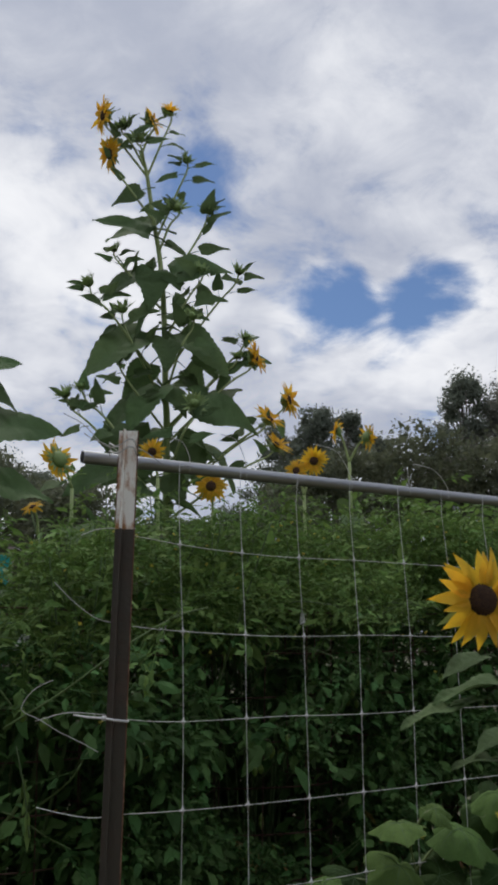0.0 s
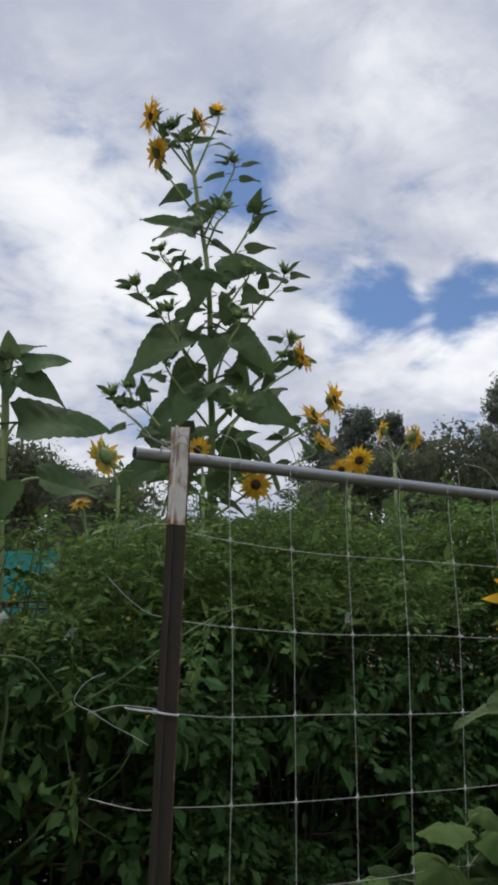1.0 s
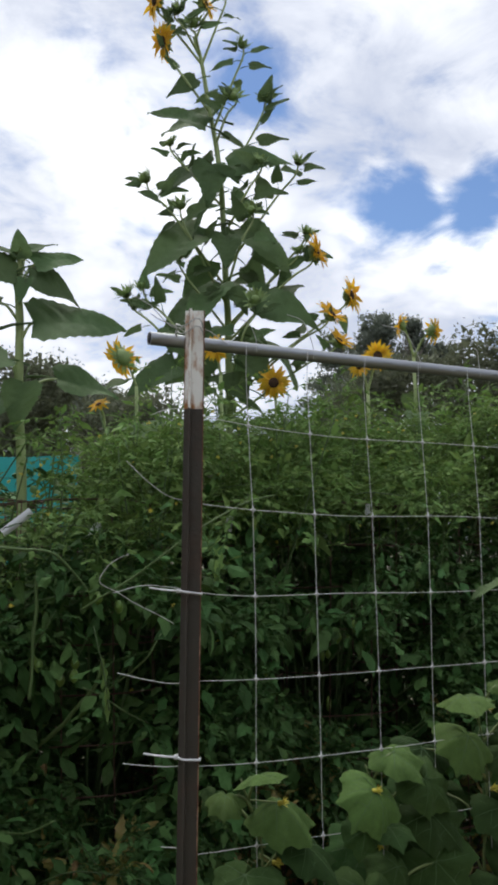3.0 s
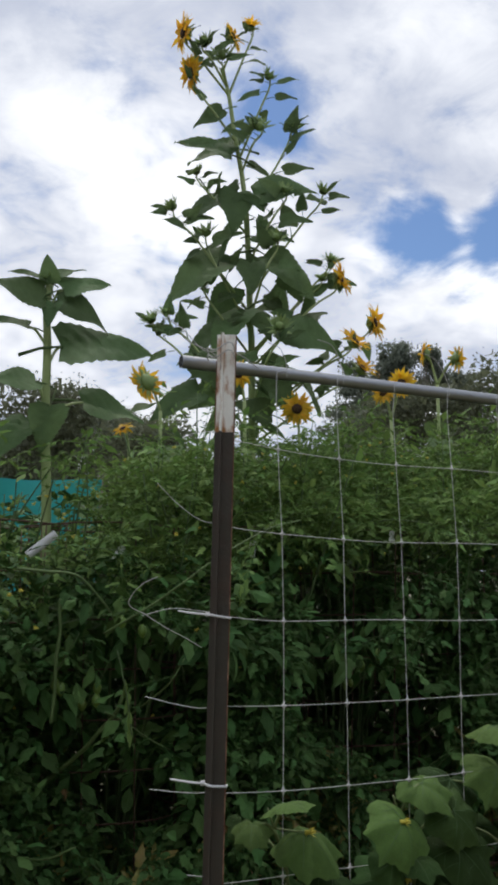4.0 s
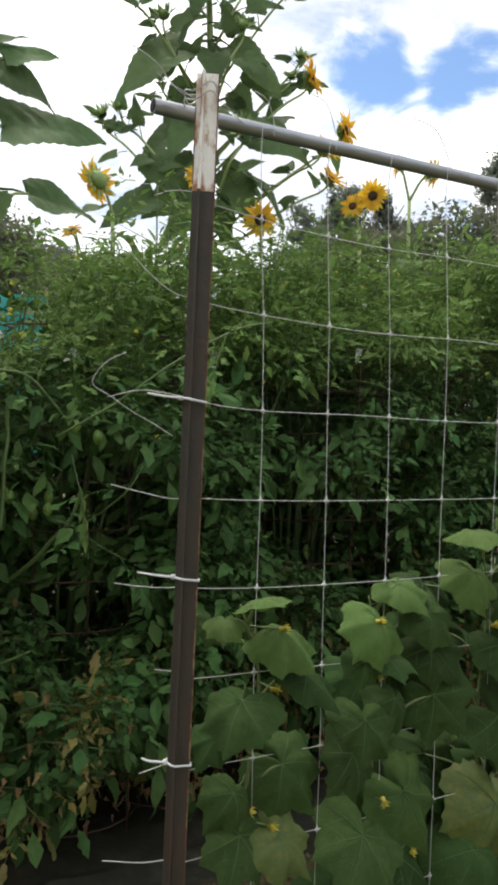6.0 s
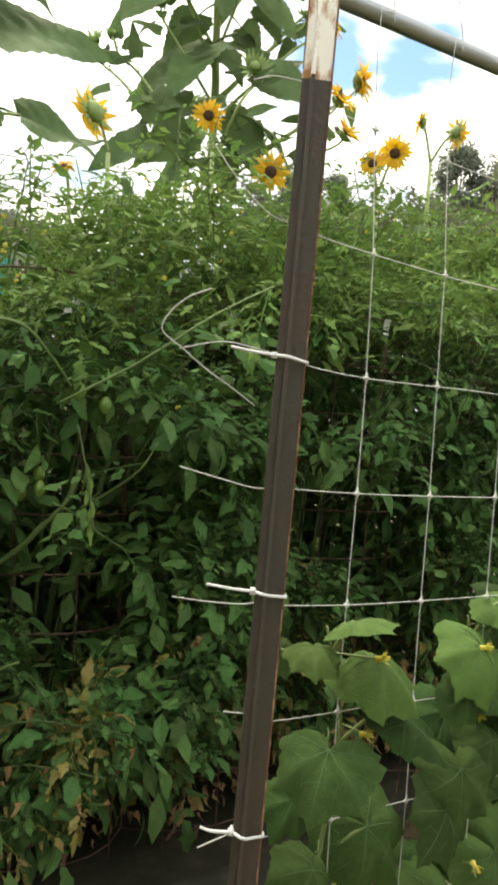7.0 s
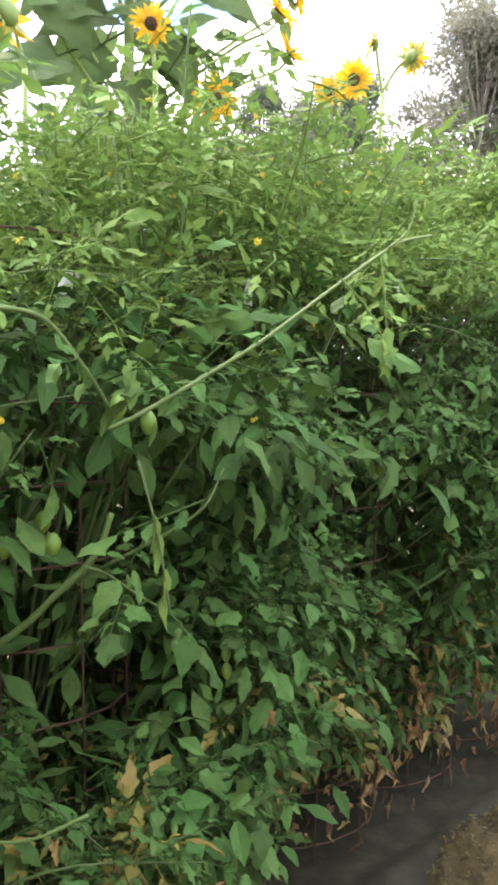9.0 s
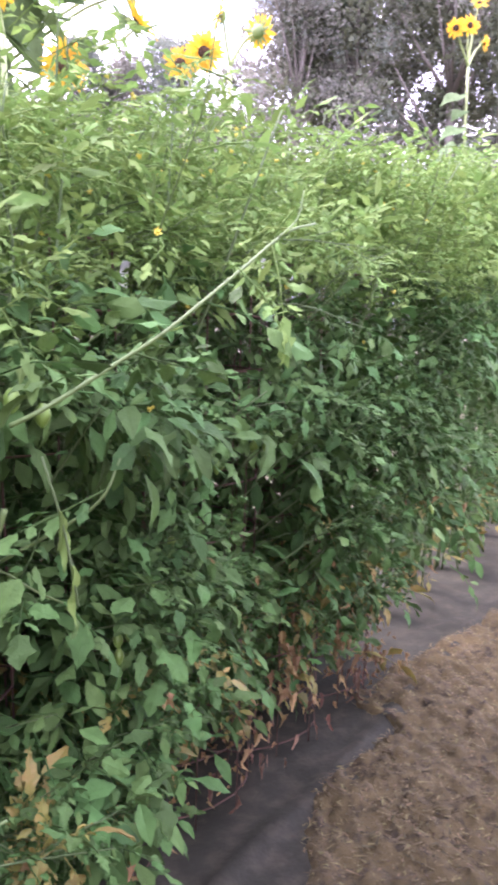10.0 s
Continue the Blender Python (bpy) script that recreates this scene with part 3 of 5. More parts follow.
DARK = "dark grey-green broadleaf tree far behind the garden"
OLIVE = "brownish olive tree with airy crown behind the garden"
for i, (az, dist, h, sp, mat, lab) in enumerate((
    (-22, 33, 8.0, 2.4, M_TREE, DARK), (-18.8, 33, 7.6, 1.6, M_TREE, DARK), (-15, 36, 6.3, 2.2, M_TREE, DARK),
    (-10, 38, 6.3, 2.6, M_TREE, DARK), (-5.2, 38, 7.0, 2.2, M_TREE, DARK),
    (-2.0, 34, 10.0, 1.5, M_TREE, DARK), (0.2, 34, 10.7, 1.5, M_TREE, DARK), (2.6, 34, 10.6, 1.2, M_TREE, DARK), (4.6, 35, 9.6, 1.3, M_TREE, DARK),
    (8.0, 30, 7.6, 1.7, M_TREE2, OLIVE), (10.4, 30, 10.6, 1.4, M_TREE, DARK), (13.0, 30, 10.2, 1.6, M_TREE2, OLIVE), (16.0, 30, 11.0, 1.8, M_TREE, DARK),
    (19.4, 31, 8.6, 1.6, M_TREE2, OLIVE), (23.3, 27, 11.8, 2.4, M_TREE2, OLIVE), (28.5, 28, 14.5, 2.6, M_TREE, DARK), (33.5, 27, 14.5, 2.8, M_TREE2, OLIVE),
    (25.5, 34, 13.5, 2.8, M_TREE, DARK), (30.5, 36, 17, 3.2, M_TREE2, OLIVE), (36, 36, 17, 3.2, M_TREE, DARK), (40.5, 37, 17, 3.2, M_TREE2, OLIVE), (39, 28, 14, 2.8, M_TREE, DARK), (45, 30, 13, 3.2, M_TREE2, OLIVE))):
    tree(az, dist, h, sp, mat, lab, 100 + i, leaves=19000 if 20 < az < 42 else 13000)


def hedge():
    """Low scrub in front of the trees, and an added unseen ring behind the camera that blocks low sky light, out of
    leaf clumps.
    """
    r = np.random.default_rng(5)
    vs, ts, total = [], [], 0
    for i in range(860):
        front = i < 640
        per = 320 if front else 120
        # azimuths 80 to 300 hold the unseen growth, added to darken the row's front
        a = radians(r.uniform(-27, 49) if front else r.uniform(80, 300))
        deg = math.degrees(a)
        top = 9.0 if not front else 7.0 if deg < -20 else 6.3 if deg < -14 else (4.8 if deg < -4 else (7.2 if deg < 6 else (7.4 if deg < 22 else 12.5)))
        d = r.uniform(26, 31) if front else r.uniform(15, 18)
        c = np.array([0.2 + d * math.sin(a), d * math.cos(a), 0.2 + (top - 0.2) * r.random() ** 0.6])
        p = c + np.clip(r.normal(0, 1, (per, 3)), -1.3, 1.3) * ((0.62, 0.62, 0.40) if front else (0.9, 0.9, 0.6))
        p[:, 2] = np.maximum(p[:, 2], 0.05)
        f, e = r.normal(0, 1, (per, 3)), r.normal(0, 1, (per, 3))
        f /= np.linalg.norm(f, axis=1)[:, None]
        e = np.cross(f, e)
        e /= np.linalg.norm(e, axis=1)[:, None]
        l = r.uniform(0.040, 0.074, (per, 1)) * (1.0 if front else 5.0)
        l[:per // 3] *= 2.4
        p[:per // 3] = c + (p[:per // 3] - c) * 0.7
        vs.append(np.stack([p - f * l, p + f * l * 0.8 + e * l * 0.5, p + f * l * 0.4 - e * l * 0.6], 1).reshape(-1, 3))
        ts.append((np.arange(per) * 3 + total)[:, None] + [0, 1, 2])
        total += per * 3
    return np.concatenate(vs), np.concatenate(ts)


scrub = new("hedge_scrub", fast_mesh("hedge_scrub", *hedge(), M_SCRUB))
tagged(scrub, "dense olive scrub below the far trees, plus an unseen added ring blocking sky light", "hedge", kind="stuff")

# ---- teal tarp behind the row ----
tv, tt = [], []
for i in range(31):
    for j in range(13):
        s, z = -1.2 + 2.56 * i / 30, 1.80 - 0.9 * j / 12
        tv.append(tuple(at(s, 3.9 + 0.03 * math.sin(s * 9 + z * 2) + 0.02 * nz(s, z, 5), z - 0.025 * math.sin(i / 30 * math.pi * 3) ** 2 * (1 - j / 12))))
for i in range(30):
    for j in range(12):
        a = i * 13 + j
        tt += [(a, a + 13, a + 14), (a, a + 14, a + 1)]
tarp = thing("shade_tarp", at(0.1, 3.9, 0), "teal plastic tarp hung between stakes behind tomato row", "tarp")
tm = part("sheet", fast_mesh("sheet", tv, tt, M_TEAL), tarp)
for s in (-1.2, 1.36):
    part("stake", fast_mesh("stake", *tube([at(s, 3.92, -0.03), at(s, 3.92, 1.84)], 0.014, 8), M_BARK), tarp)

# ---- tomato row ----
def leaflet(length, width, k, r, lobed):
    """One leaflet along +y: pointed, toothed or lobed, creased along its midrib, curling over."""
    droop, fold, twist = r.uniform(0.05, 0.6), r.uniform(-0.15, 0.5), r.uniform(-0.35, 0.35)
    curl, wave, ph = r.uniform(0.2, 1.1), r.uniform(0.01, 0.08), r.uniform(0, 6.28)
    v, t = [(0, 0, 0), (0, length * (1 - 0.15 * droop), -droop * length)], []
    for i in range(1, k):
        u = i / k
        z = -droop * length * u * u
        w0 = 3.35 * u ** 0.75 * (1 - u) ** 1.25
        for side in (-1, 0, 0, 1):
            w = w0 * width / 2 * (1 + lobed * (0.42 * math.sin(6.283 * (2.8 * u + 0.12 * side + 0.1)) - 0.02)) * r.uniform(0.95, 1.05)
            lead = 0.06 * length * abs(side) * (1 + lobed * math.sin(6.283 * (3.0 * u + 0.4)))
            v.append((side * w, length * u * (1 - 0.15 * droop * u) + lead, z + abs(side) * (fold * w - curl * w * w / max(width, 1e-5)) + side * twist * w * u + abs(side) * wave * length * math.sin(ph + 7 * u + side)))
    t += [(0, 3, 2), (0, 5, 4)]
    for i in range(k - 2):
        a = 2 + 4 * i
        t += [(a, a + 1, a + 5), (a, a + 5, a + 4), (a + 2, a + 3, a + 7), (a + 2, a + 7, a + 6)]
    a = 2 + 4 * (k - 2)
    t += [(a, a + 1, 1), (a + 2, a + 3, 1)]
    return np.array(v), np.array(t)


def tomato_leaf(seed, big=1.0, k=10, slim=1.0, lobed=0.6):
    """A drooping compound leaf along +y: leaflets in pairs on a bent rachis, and one at its end."""
    r = np.random.default_rng(seed)
    ln = r.uniform(0.12, 0.18) * big
    bend = r.uniform(0.25, 0.9)
    g = []

    def spot(u):
        return Vector((0.012 * math.sin(u * 3 + seed), ln * u * (1 - 0.25 * bend * u), -bend * 0.5 * ln * u * u))

    g.append(tube([spot(u) for u in (0, 0.5, 1.0)], [0.0020, 0.0016, 0.0008], 3, cap=False))
    pairs = ((0.30, 0.72), (0.48, 0.3), (0.64, 1.0), (0.84, 0.5)) if k > 5 else (((0.30, 0.7), (0.55, 0.9), (0.80, 0.85)) if k == 5 else ((0.36, 0.8), (0.72, 1.1)))
    for u, sz in pairs:
        for sd in (-1, 1):
            b = spot(u + r.uniform(-0.04, 0.04))
            ang = radians(r.uniform(42, 76)) * sd
            l = r.uniform(0.044, 0.066) * sz * big
            blade = leaflet(l, l * r.uniform(0.42, 0.60) * slim, k if sz > 0.4 else 4, r, lobed)
            m = Matrix.Translation(b) @ Matrix.Rotation(-ang, 4, "Z") @ Matrix.Rotation(radians(r.uniform(-28, 20)), 4, "X") @ Matrix.Rotation(radians(r.uniform(-34, 34)), 4, "Y") @ Matrix.Translation((0, 0.010 * sz, 0))
            g.append(moved(blade, m))
    l = r.uniform(0.064, 0.096) * big
    blade = leaflet(l, l * r.uniform(0.46, 0.62) * slim, k, r, lobed)
    g.append(moved(blade, Matrix.Translation(spot(1.0)) @ Matrix.Rotation(-radians(8 + 26 * bend), 4, "X")))
    return merge(g)


BIGS = (1.0, 1.15, 0.8, 0.95, 1.25, 0.7)
LEAF_ME = [fast_mesh("leaf", *tomato_leaf(i + 1, BIGS[i % 6], 8, 1.0, 0.55 + 0.55 * (i % 3) / 2), M_TOM) for i in range(18)]
BROAD_ME = [fast_mesh("leaf", *tomato_leaf(i + 71, (0.85, 1.0, 0.72, 0.9)[i % 4], 9, 1.08, 0.30 + 0.3 * (i % 3 == 1)), M_TOM) for i in range(10)]
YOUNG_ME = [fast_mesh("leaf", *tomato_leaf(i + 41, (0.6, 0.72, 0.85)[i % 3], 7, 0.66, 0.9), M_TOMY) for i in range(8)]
OLD_ME = [fast_mesh("leaf", *tomato_leaf(i + 1, 0.85, 10, 0.9, 0.6), M_TOMO) for i in range(4)]
MID_G = [tomato_leaf(i + 1, BIGS[i % 6], 5) for i in range(12)]
INNER_G = [tomato_leaf(i + 1, BIGS[i % 6], 4) for i in range(12)]
FAR_G = [tomato_leaf(i + 1, BIGS[i % 6] * 0.85, 3, 1.0, 0.0) for i in range(12)]
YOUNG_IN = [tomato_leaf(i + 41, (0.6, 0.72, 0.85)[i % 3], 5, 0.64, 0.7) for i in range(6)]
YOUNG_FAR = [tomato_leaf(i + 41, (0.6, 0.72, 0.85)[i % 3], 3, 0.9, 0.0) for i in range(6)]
DEAD_G = [moved(leaf_blade(0.060, 0.030, 8, 0.4, 0.25, 0.7, 1.3, 1.5, 0.10, 300 + i), Matrix.Identity(4)) for i in range(4)]
DRY_ME = [flat_shade(fast_mesh("dried_strip", *leaf_blade(0.085, 0.014, 8, 0.4, 0.25, 0.5, 1.2, 2.5, 0.06, 340 + i), M_DRY)) for i in range(3)]
DEAD_ME = [flat_shade(fast_mesh("withered_leaf", *g, M_DEAD)) for g in DEAD_G]


def row_top(s):
    return 1.67 + 0.092 * min(max(s - 0.5, -1), 6.5) + 0.07 * nz(s, 0, 1.7, 8)


def row_front(s, z):
    base = np.interp(z, [0.0, 0.25, 0.5, 0.8, 1.1, 1.4, 1.7, 2.0, 2.4], [2.36, 2.24, 2.14, 2.06, 1.98, 1.97, 2.16, 2.36, 2.55])
    bulge = -0.17 * math.exp(-((s - 0.78) / 0.22) ** 2) * math.exp(-((z - 1.0) / 0.24) ** 2)
    skirt = 0.13 * math.exp(-((s - 1.0) / 0.6) ** 2) * math.exp(-((z - 0.3) / 0.25) ** 2)
    return float(base) - bulge - skirt + 0.03 + 0.34 * nz(s, z, 2.9, 12) + 0.09 * nz(s, z, 7.0, 3)


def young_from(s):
    """The height from which the row's young growth takes over, its colour lightened for the sky light on the top."""
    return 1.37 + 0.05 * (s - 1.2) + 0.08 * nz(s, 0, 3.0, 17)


def hole(s, z):
    """How far a place lies inside one of the open hollows of the row, 0 to 1."""
    return max(math.exp(-((s - a) / w) ** 2 - ((z - b) / h) ** 2) for a, b, w, h in ((1.00, 1.05, 0.18, 0.13), (0.93, 0.80, 0.10, 0.07), (1.84, 0.91, 0.15, 0.12), (1.97, 1.15, 0.12, 0.11), (1.05, 0.72, 0.13, 0.07), (2.46, 0.78, 0.15, 0.12), (1.64, 1.29, 0.11, 0.08), (1.58, 1.01, 0.11, 0.10), (1.92, 1.40, 0.16, 0.05), (2.25, 1.42, 0.14, 0.05)))


def thin(s, n, z):
    """Whether a place lies in the thin patch at the row's near end, where the tarp shows through."""
    k = 2.7 / (n + 0.2)
    return 0.42 < 0.16 + (s - 0.16) * k < 0.93 and 1.44 < 1.33 + (z - 1.33) * k < 1.67


def leaf_pose(r, s, n, z, out=1.0, size=1.0):
    """A leaf at this place that points out of the row (out=1) or anywhere (0)."""
    away = math.atan2(-N.y, -N.x) + r.normal(0, 0.9) if r.random() < out else r.uniform(0, 6.28)
    pitch = radians(r.normal(-14 if z < 1.3 else 16, 24))
    m = Matrix.Rotation(away - math.pi / 2, 4, "Z") @ Matrix.Rotation(pitch, 4, "X") @ Matrix.Rotation(radians(r.normal(0, 24)), 4, "Y")
    k = size * r.uniform(0.8, 1.2)
    return Matrix.Translation(at(s, n, z)) @ m @ Matrix.Diagonal((k, k, k, 1))


def lump(items):
    """Many leaves as one mesh: pairs of a leaf and its pose."""
    return merge([moved(g, m) for g, m in items])


def cage(s, n, rad, height, seed):
    r = np.random.default_rng(seed)
    ob = thing("wire_cage", at(s, n, 0), "round rusty wire mesh cage standing round a tomato plant", "wire cage", "tomato cages along the row")
    lean = Vector((r.normal(0, 0.02), r.normal(0, 0.02), 0))

    def spot(a, z):
        return at(s + rad * math.cos(a), n + rad * math.sin(a), z) + lean * z

    for i in range(11):
        z = 0.05 + (height - 0.05) * i / 10
        part("hoop", fast_mesh("hoop", *tube([spot(2 * math.pi * k / 20, z + 0.004 * math.sin(k)) for k in range(21)], 0.0026, 5), M_CAGE), ob)
    for k in range(11):
        a = 2 * math.pi * k / 11 + 0.2
        part("upright_wire", fast_mesh("upright_wire", *tube([spot(a, 0.0), spot(a, height / 2), spot(a, height)], 0.0022, 5), M_CAGE), ob)


PLANT_DS = 0.44
plants = [0.12 + PLANT_DS * i for i in range(-2, 21)]
PLANT_N = 2.52
for i, s in enumerate(plants):
    if -0.4 < s < 2.9:
        cage(s, PLANT_N, 0.27, 1.49, 900 + i)

TOM_LABEL = "tall leafy tomato plant in a wire cage, lower leaves withering"


def blossom():
    g = []
    for k in range(6):
        g.append(moved(leaf_blade(0.008, 0.0042, 3, 0.4, 0, -0.5, 0.2), Matrix.Rotation(k * 1.047, 4, "Z") @ Matrix.Rotation(radians(20), 4, "X")))
    g.append(tube([(0, 0, -0.004), (0, 0, 0.008)], [0.003, 0.001], 6))
    return merge(g)


BLOSSOM_ME = fast_mesh("blossom", *blossom(), M_YFLOW)


def fruit_mesh():
    v, t, n = [], [], 10
    for i in range(8):
        u = i / 7
        rad = 0.0095 * math.sin(math.pi * (0.06 + 0.90 * u)) ** 0.8
        for k in range(n):
            v.append((rad * math.cos(6.2832 * k / n), rad * math.sin(6.2832 * k / n), -0.031 * u))
    for i in range(7):
        for k in range(n):
            a, b = i * n + k, i * n + (k + 1) % n
            t += [(a, b, b + n), (a, b + n, a + n)]
    return np.array(v), np.array(t)


FRUIT_ME = fast_mesh("green_tomato", *fruit_mesh(), M_FRUIT)


def tomato_plant(i, s0):
    r = np.random.default_rng(2000 + i)
    near = -0.5 < s0 < 2.9
    far = s0 > 5.0
    ob = thing("tomato_plant", at(s0, PLANT_N, 0), TOM_LABEL, "tomato plant", "tomato plants in the row")
    tops = []
    for k in range(15):
        tip_s, tip_n = s0 + r.normal(0, 0.22), PLANT_N + r.uniform(-0.42, 0.4)
        zt = row_top(tip_s) + r.normal(0.04, 0.07)
        p = curve_through([at(s0 + r.normal(0, 0.03), PLANT_N + 0.08 + r.normal(0, 0.05), -0.02), at(s0 + 0.5 * (tip_s - s0), PLANT_N + 0.4 * (tip_n - PLANT_N), zt * 0.45), at(tip_s, tip_n, zt * 0.8), at(tip_s + r.normal(0, 0.06), tip_n - 0.05 + r.normal(0, 0.06), zt)], 5)
        part("stem", fast_mesh("stem", *tube(p, taper(len(p), 0.006, 0.0018), 5), M_TSTEM), ob)
        tops.append(p[-1])
    # side shoots that lean out of the front of the row
    for k in range(2):
        z = r.uniform(0.5, 1.6)
        s = s0 + r.normal(0, 0.15)
        f = row_front(s, z + 0.1)
        p = curve_through([at(s0 + r.normal(0, 0.08), PLANT_N - 0.1, z - 0.25), at((s + s0) / 2, (f + PLANT_N) / 2 - 0.05, z - 0.05), at(s, f - 0.02, z + r.uniform(-0.02, 0.16))], 5)
        part("stem", fast_mesh("stem", *tube(p, taper(len(p), 0.0035, 0.0014), 5), M_TSTEM), ob)
    singles, rest = [], {0: [], 1: [], 2: []}
    # sprays: shoot ends whose leaves stand round them, with hollows between
    if near:
        for k in range(150):
            s = s0 + r.uniform(-0.56, 0.56) * PLANT_DS
            top = row_top(s)
            z = 0.30 + (top - 0.50) * r.random() ** 0.9
            if z > 1.34 and s < 1.3 and r.random() < 0.5:
                continue
            f = row_front(s, z)
            if thin(s, f, z) and k % 4:
                continue
            if nz(s, z, 3.4, 21) + 0.5 * nz(s, z, 9.5, 40) > (0.20 if s > 1.02 else 0.34) or hole(s, z) > 0.10:
                continue
            tip = at(s, f + r.uniform(-0.02, 0.12), z)
            axis = (-N * r.uniform(0.5, 1.1) + U * r.normal(0, 0.45) + Vector((0, 0, r.normal(0.45, 0.35)))).normalized()
            root = tip - axis * r.uniform(0.14, 0.2)
            part("stem", fast_mesh("stem", *tube(curve_through([root - axis * 0.1 + Vector((0, 0, -0.06)) + N * 0.05, root, tip], 3), [0.0024, 0.0024, 0.0022, 0.002, 0.0018, 0.0014, 0.001], 5), M_TSTEM), ob)
            e1 = axis.cross(Vector((0.2, 0.1, 1))).normalized()
            e2 = axis.cross(e1)
            older = z < 0.8 and r.random() < 0.7 * (0.85 - z) / 0.4
            for q in range(6):
                u = q / 5
                ang = 2.4 * q + r.normal(0, 0.3)
                side = e1 * math.cos(ang) + e2 * math.sin(ang)
                out = (side * (1.25 - 0.75 * u) + axis * (0.45 + 0.7 * u) + Vector((0, 0, r.normal(-0.12, 0.28)))).normalized()
                pose_ = aim(root.lerp(tip, u), root.lerp(tip, u) + out, axis + Vector((0, 0, 1.1)), r.uniform(0.55, 1.12) * (1.10 - 0.45 * u))
                c = root.lerp(tip, u) + out * 0.09
                if hole(c.dot(U), c.z) > 0.18 or nz(c.dot(U), c.z, 3.4, 21) + 0.5 * nz(c.dot(U), c.z, 9.5, 40) > (0.26 if s > 1.02 else 0.40):
                    continue
                if 0.66 < c.dot(U) < 0.93 and 0.86 < c.z < 1.10 and c.dot(N) < 2.17:
                    continue
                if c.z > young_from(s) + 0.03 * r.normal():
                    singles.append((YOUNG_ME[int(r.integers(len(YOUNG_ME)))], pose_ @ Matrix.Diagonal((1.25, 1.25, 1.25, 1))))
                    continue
                me = OLD_ME if older and q < 4 else (BROAD_ME if s < 1.15 + 0.2 * r.normal() and r.random() < 0.8 else LEAF_ME)
                singles.append((me[int(r.integers(len(me)))], pose_))
    r.shuffle(singles)
    for q, (me, m) in enumerate(singles[288:]):
        if me in YOUNG_ME:
            rest[1].append((YOUNG_IN[q % 6], m))
        else:
            rest[0].append((MID_G[q % 12], m))
    singles = singles[:288]
    count = 640 if near else (430 if not far else 230)
    size = 0.85 if near else (1.15 if not far else 1.6)
    leaf_kinds = INNER_G if near else FAR_G
    young_kinds = YOUNG_IN if near else YOUNG_FAR
    for k in range(count):
        s = s0 + r.uniform(-0.62, 0.62) * PLANT_DS * 1.1
        top = row_top(s) - 0.03
        u = r.random()
        z = 0.16 + (top - 0.16) * (u ** 0.85)
        f = row_front(s, z)
        back = r.exponential(0.15) if r.random() < 0.84 else r.uniform(0, 0.95)
        n = f + (0.10 if not near or z > top - 0.38 or z < 0.42 else 0.46 + 0.6 * back) + back
        if n > 3.4:
            continue
        if z < 0.45 and r.random() < 0.45:
            if n < 2.45 and r.random() < 0.5:
                continue
            n = r.uniform(2.6, 3.2)
        if thin(s, n, z) and r.random() < 0.92:
            continue
        hollow = nz(s, z, 3.6, 21) + 0.6 * nz(s, z, 8.5, 4)
        if hole(s, z) > 0.3 and n < 2.8:
            continue
        if hollow > 0.06 and z < top - 0.34 and n < f + 0.36 and r.random() < 0.97:
            continue
        if s < 0.92 and z > 1.52 and r.random() < 0.3:
            continue
        if s < 1.35 and 1.34 < z < 1.60 and n < 2.7 and r.random() < 0.5:
            continue
        kind = 0
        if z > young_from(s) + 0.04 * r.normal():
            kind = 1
        elif z < 0.72 and r.random() < 0.32 * (0.80 - z) / 0.4:
            kind = 2
        m = leaf_pose(r, s, n, z, 0.8 if back < 0.4 else 0.2, size)
        if near and back < 0.14 and len(singles) < 292:
            me = (LEAF_ME, YOUNG_ME, OLD_ME)[kind]
            singles.append((me[int(r.integers(len(me)))], m))
        else:
            geo = young_kinds if kind == 1 else leaf_kinds
            rest[kind].append((geo[int(r.integers(len(geo)))], m))
    if near:
        for k in range(230 if s0 > 1.1 else 520):
            s, z = s0 + r.uniform(-0.24, 0.24), r.uniform(0.25, 1.36)
            if hole(s, z) < 0.25 and (nz(s, z, 3.4, 21) < 0.34 or s < 1.0):
                rest[0].append((INNER_G[k % 12], leaf_pose(r, s, row_front(s, z) + r.uniform(0.14, 0.36), z, 0.8, 0.95)))
        for k in range(500):
            rest[0].append((FAR_G[k % 12], leaf_pose(r, s0 + r.uniform(-0.26, 0.26), r.uniform(2.7, 3.3), 0.05 + 1.5 * (k / 500), 0.1, 1.5)))
    if near:
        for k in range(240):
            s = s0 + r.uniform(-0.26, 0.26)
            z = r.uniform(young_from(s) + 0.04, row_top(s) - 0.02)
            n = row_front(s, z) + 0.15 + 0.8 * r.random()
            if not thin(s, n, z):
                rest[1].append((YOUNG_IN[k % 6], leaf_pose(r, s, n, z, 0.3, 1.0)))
    # airy young growth along the tips
    for p in tops:
        for k in range(26 if near else 15):
            q = p + Vector((r.normal(0, 0.05), r.normal(0, 0.05), r.uniform(-0.42, 0.0)))
            if q.dot(U) < 1.35 and 1.34 < q.z < 1.56 and q.dot(N) < 2.6 and k % 2:
                continue
            if thin(q.dot(U), q.dot(N), q.z) and r.random() < 0.85:
                continue
            a = r.uniform(0, 6.28)
            m = Matrix.Translation(q) @ Matrix.Rotation(a, 4, "Z") @ Matrix.Rotation(radians(r.uniform(-10, 50)), 4, "X") @ Matrix.Rotation(radians(r.normal(0, 25)), 4, "Y")
            rest[1].append((young_kinds[int(r.integers(6))], m @ Matrix.Diagonal((size, size, size, 1))))
    for me, m in singles:
        part("leaf", me, ob, "", m)
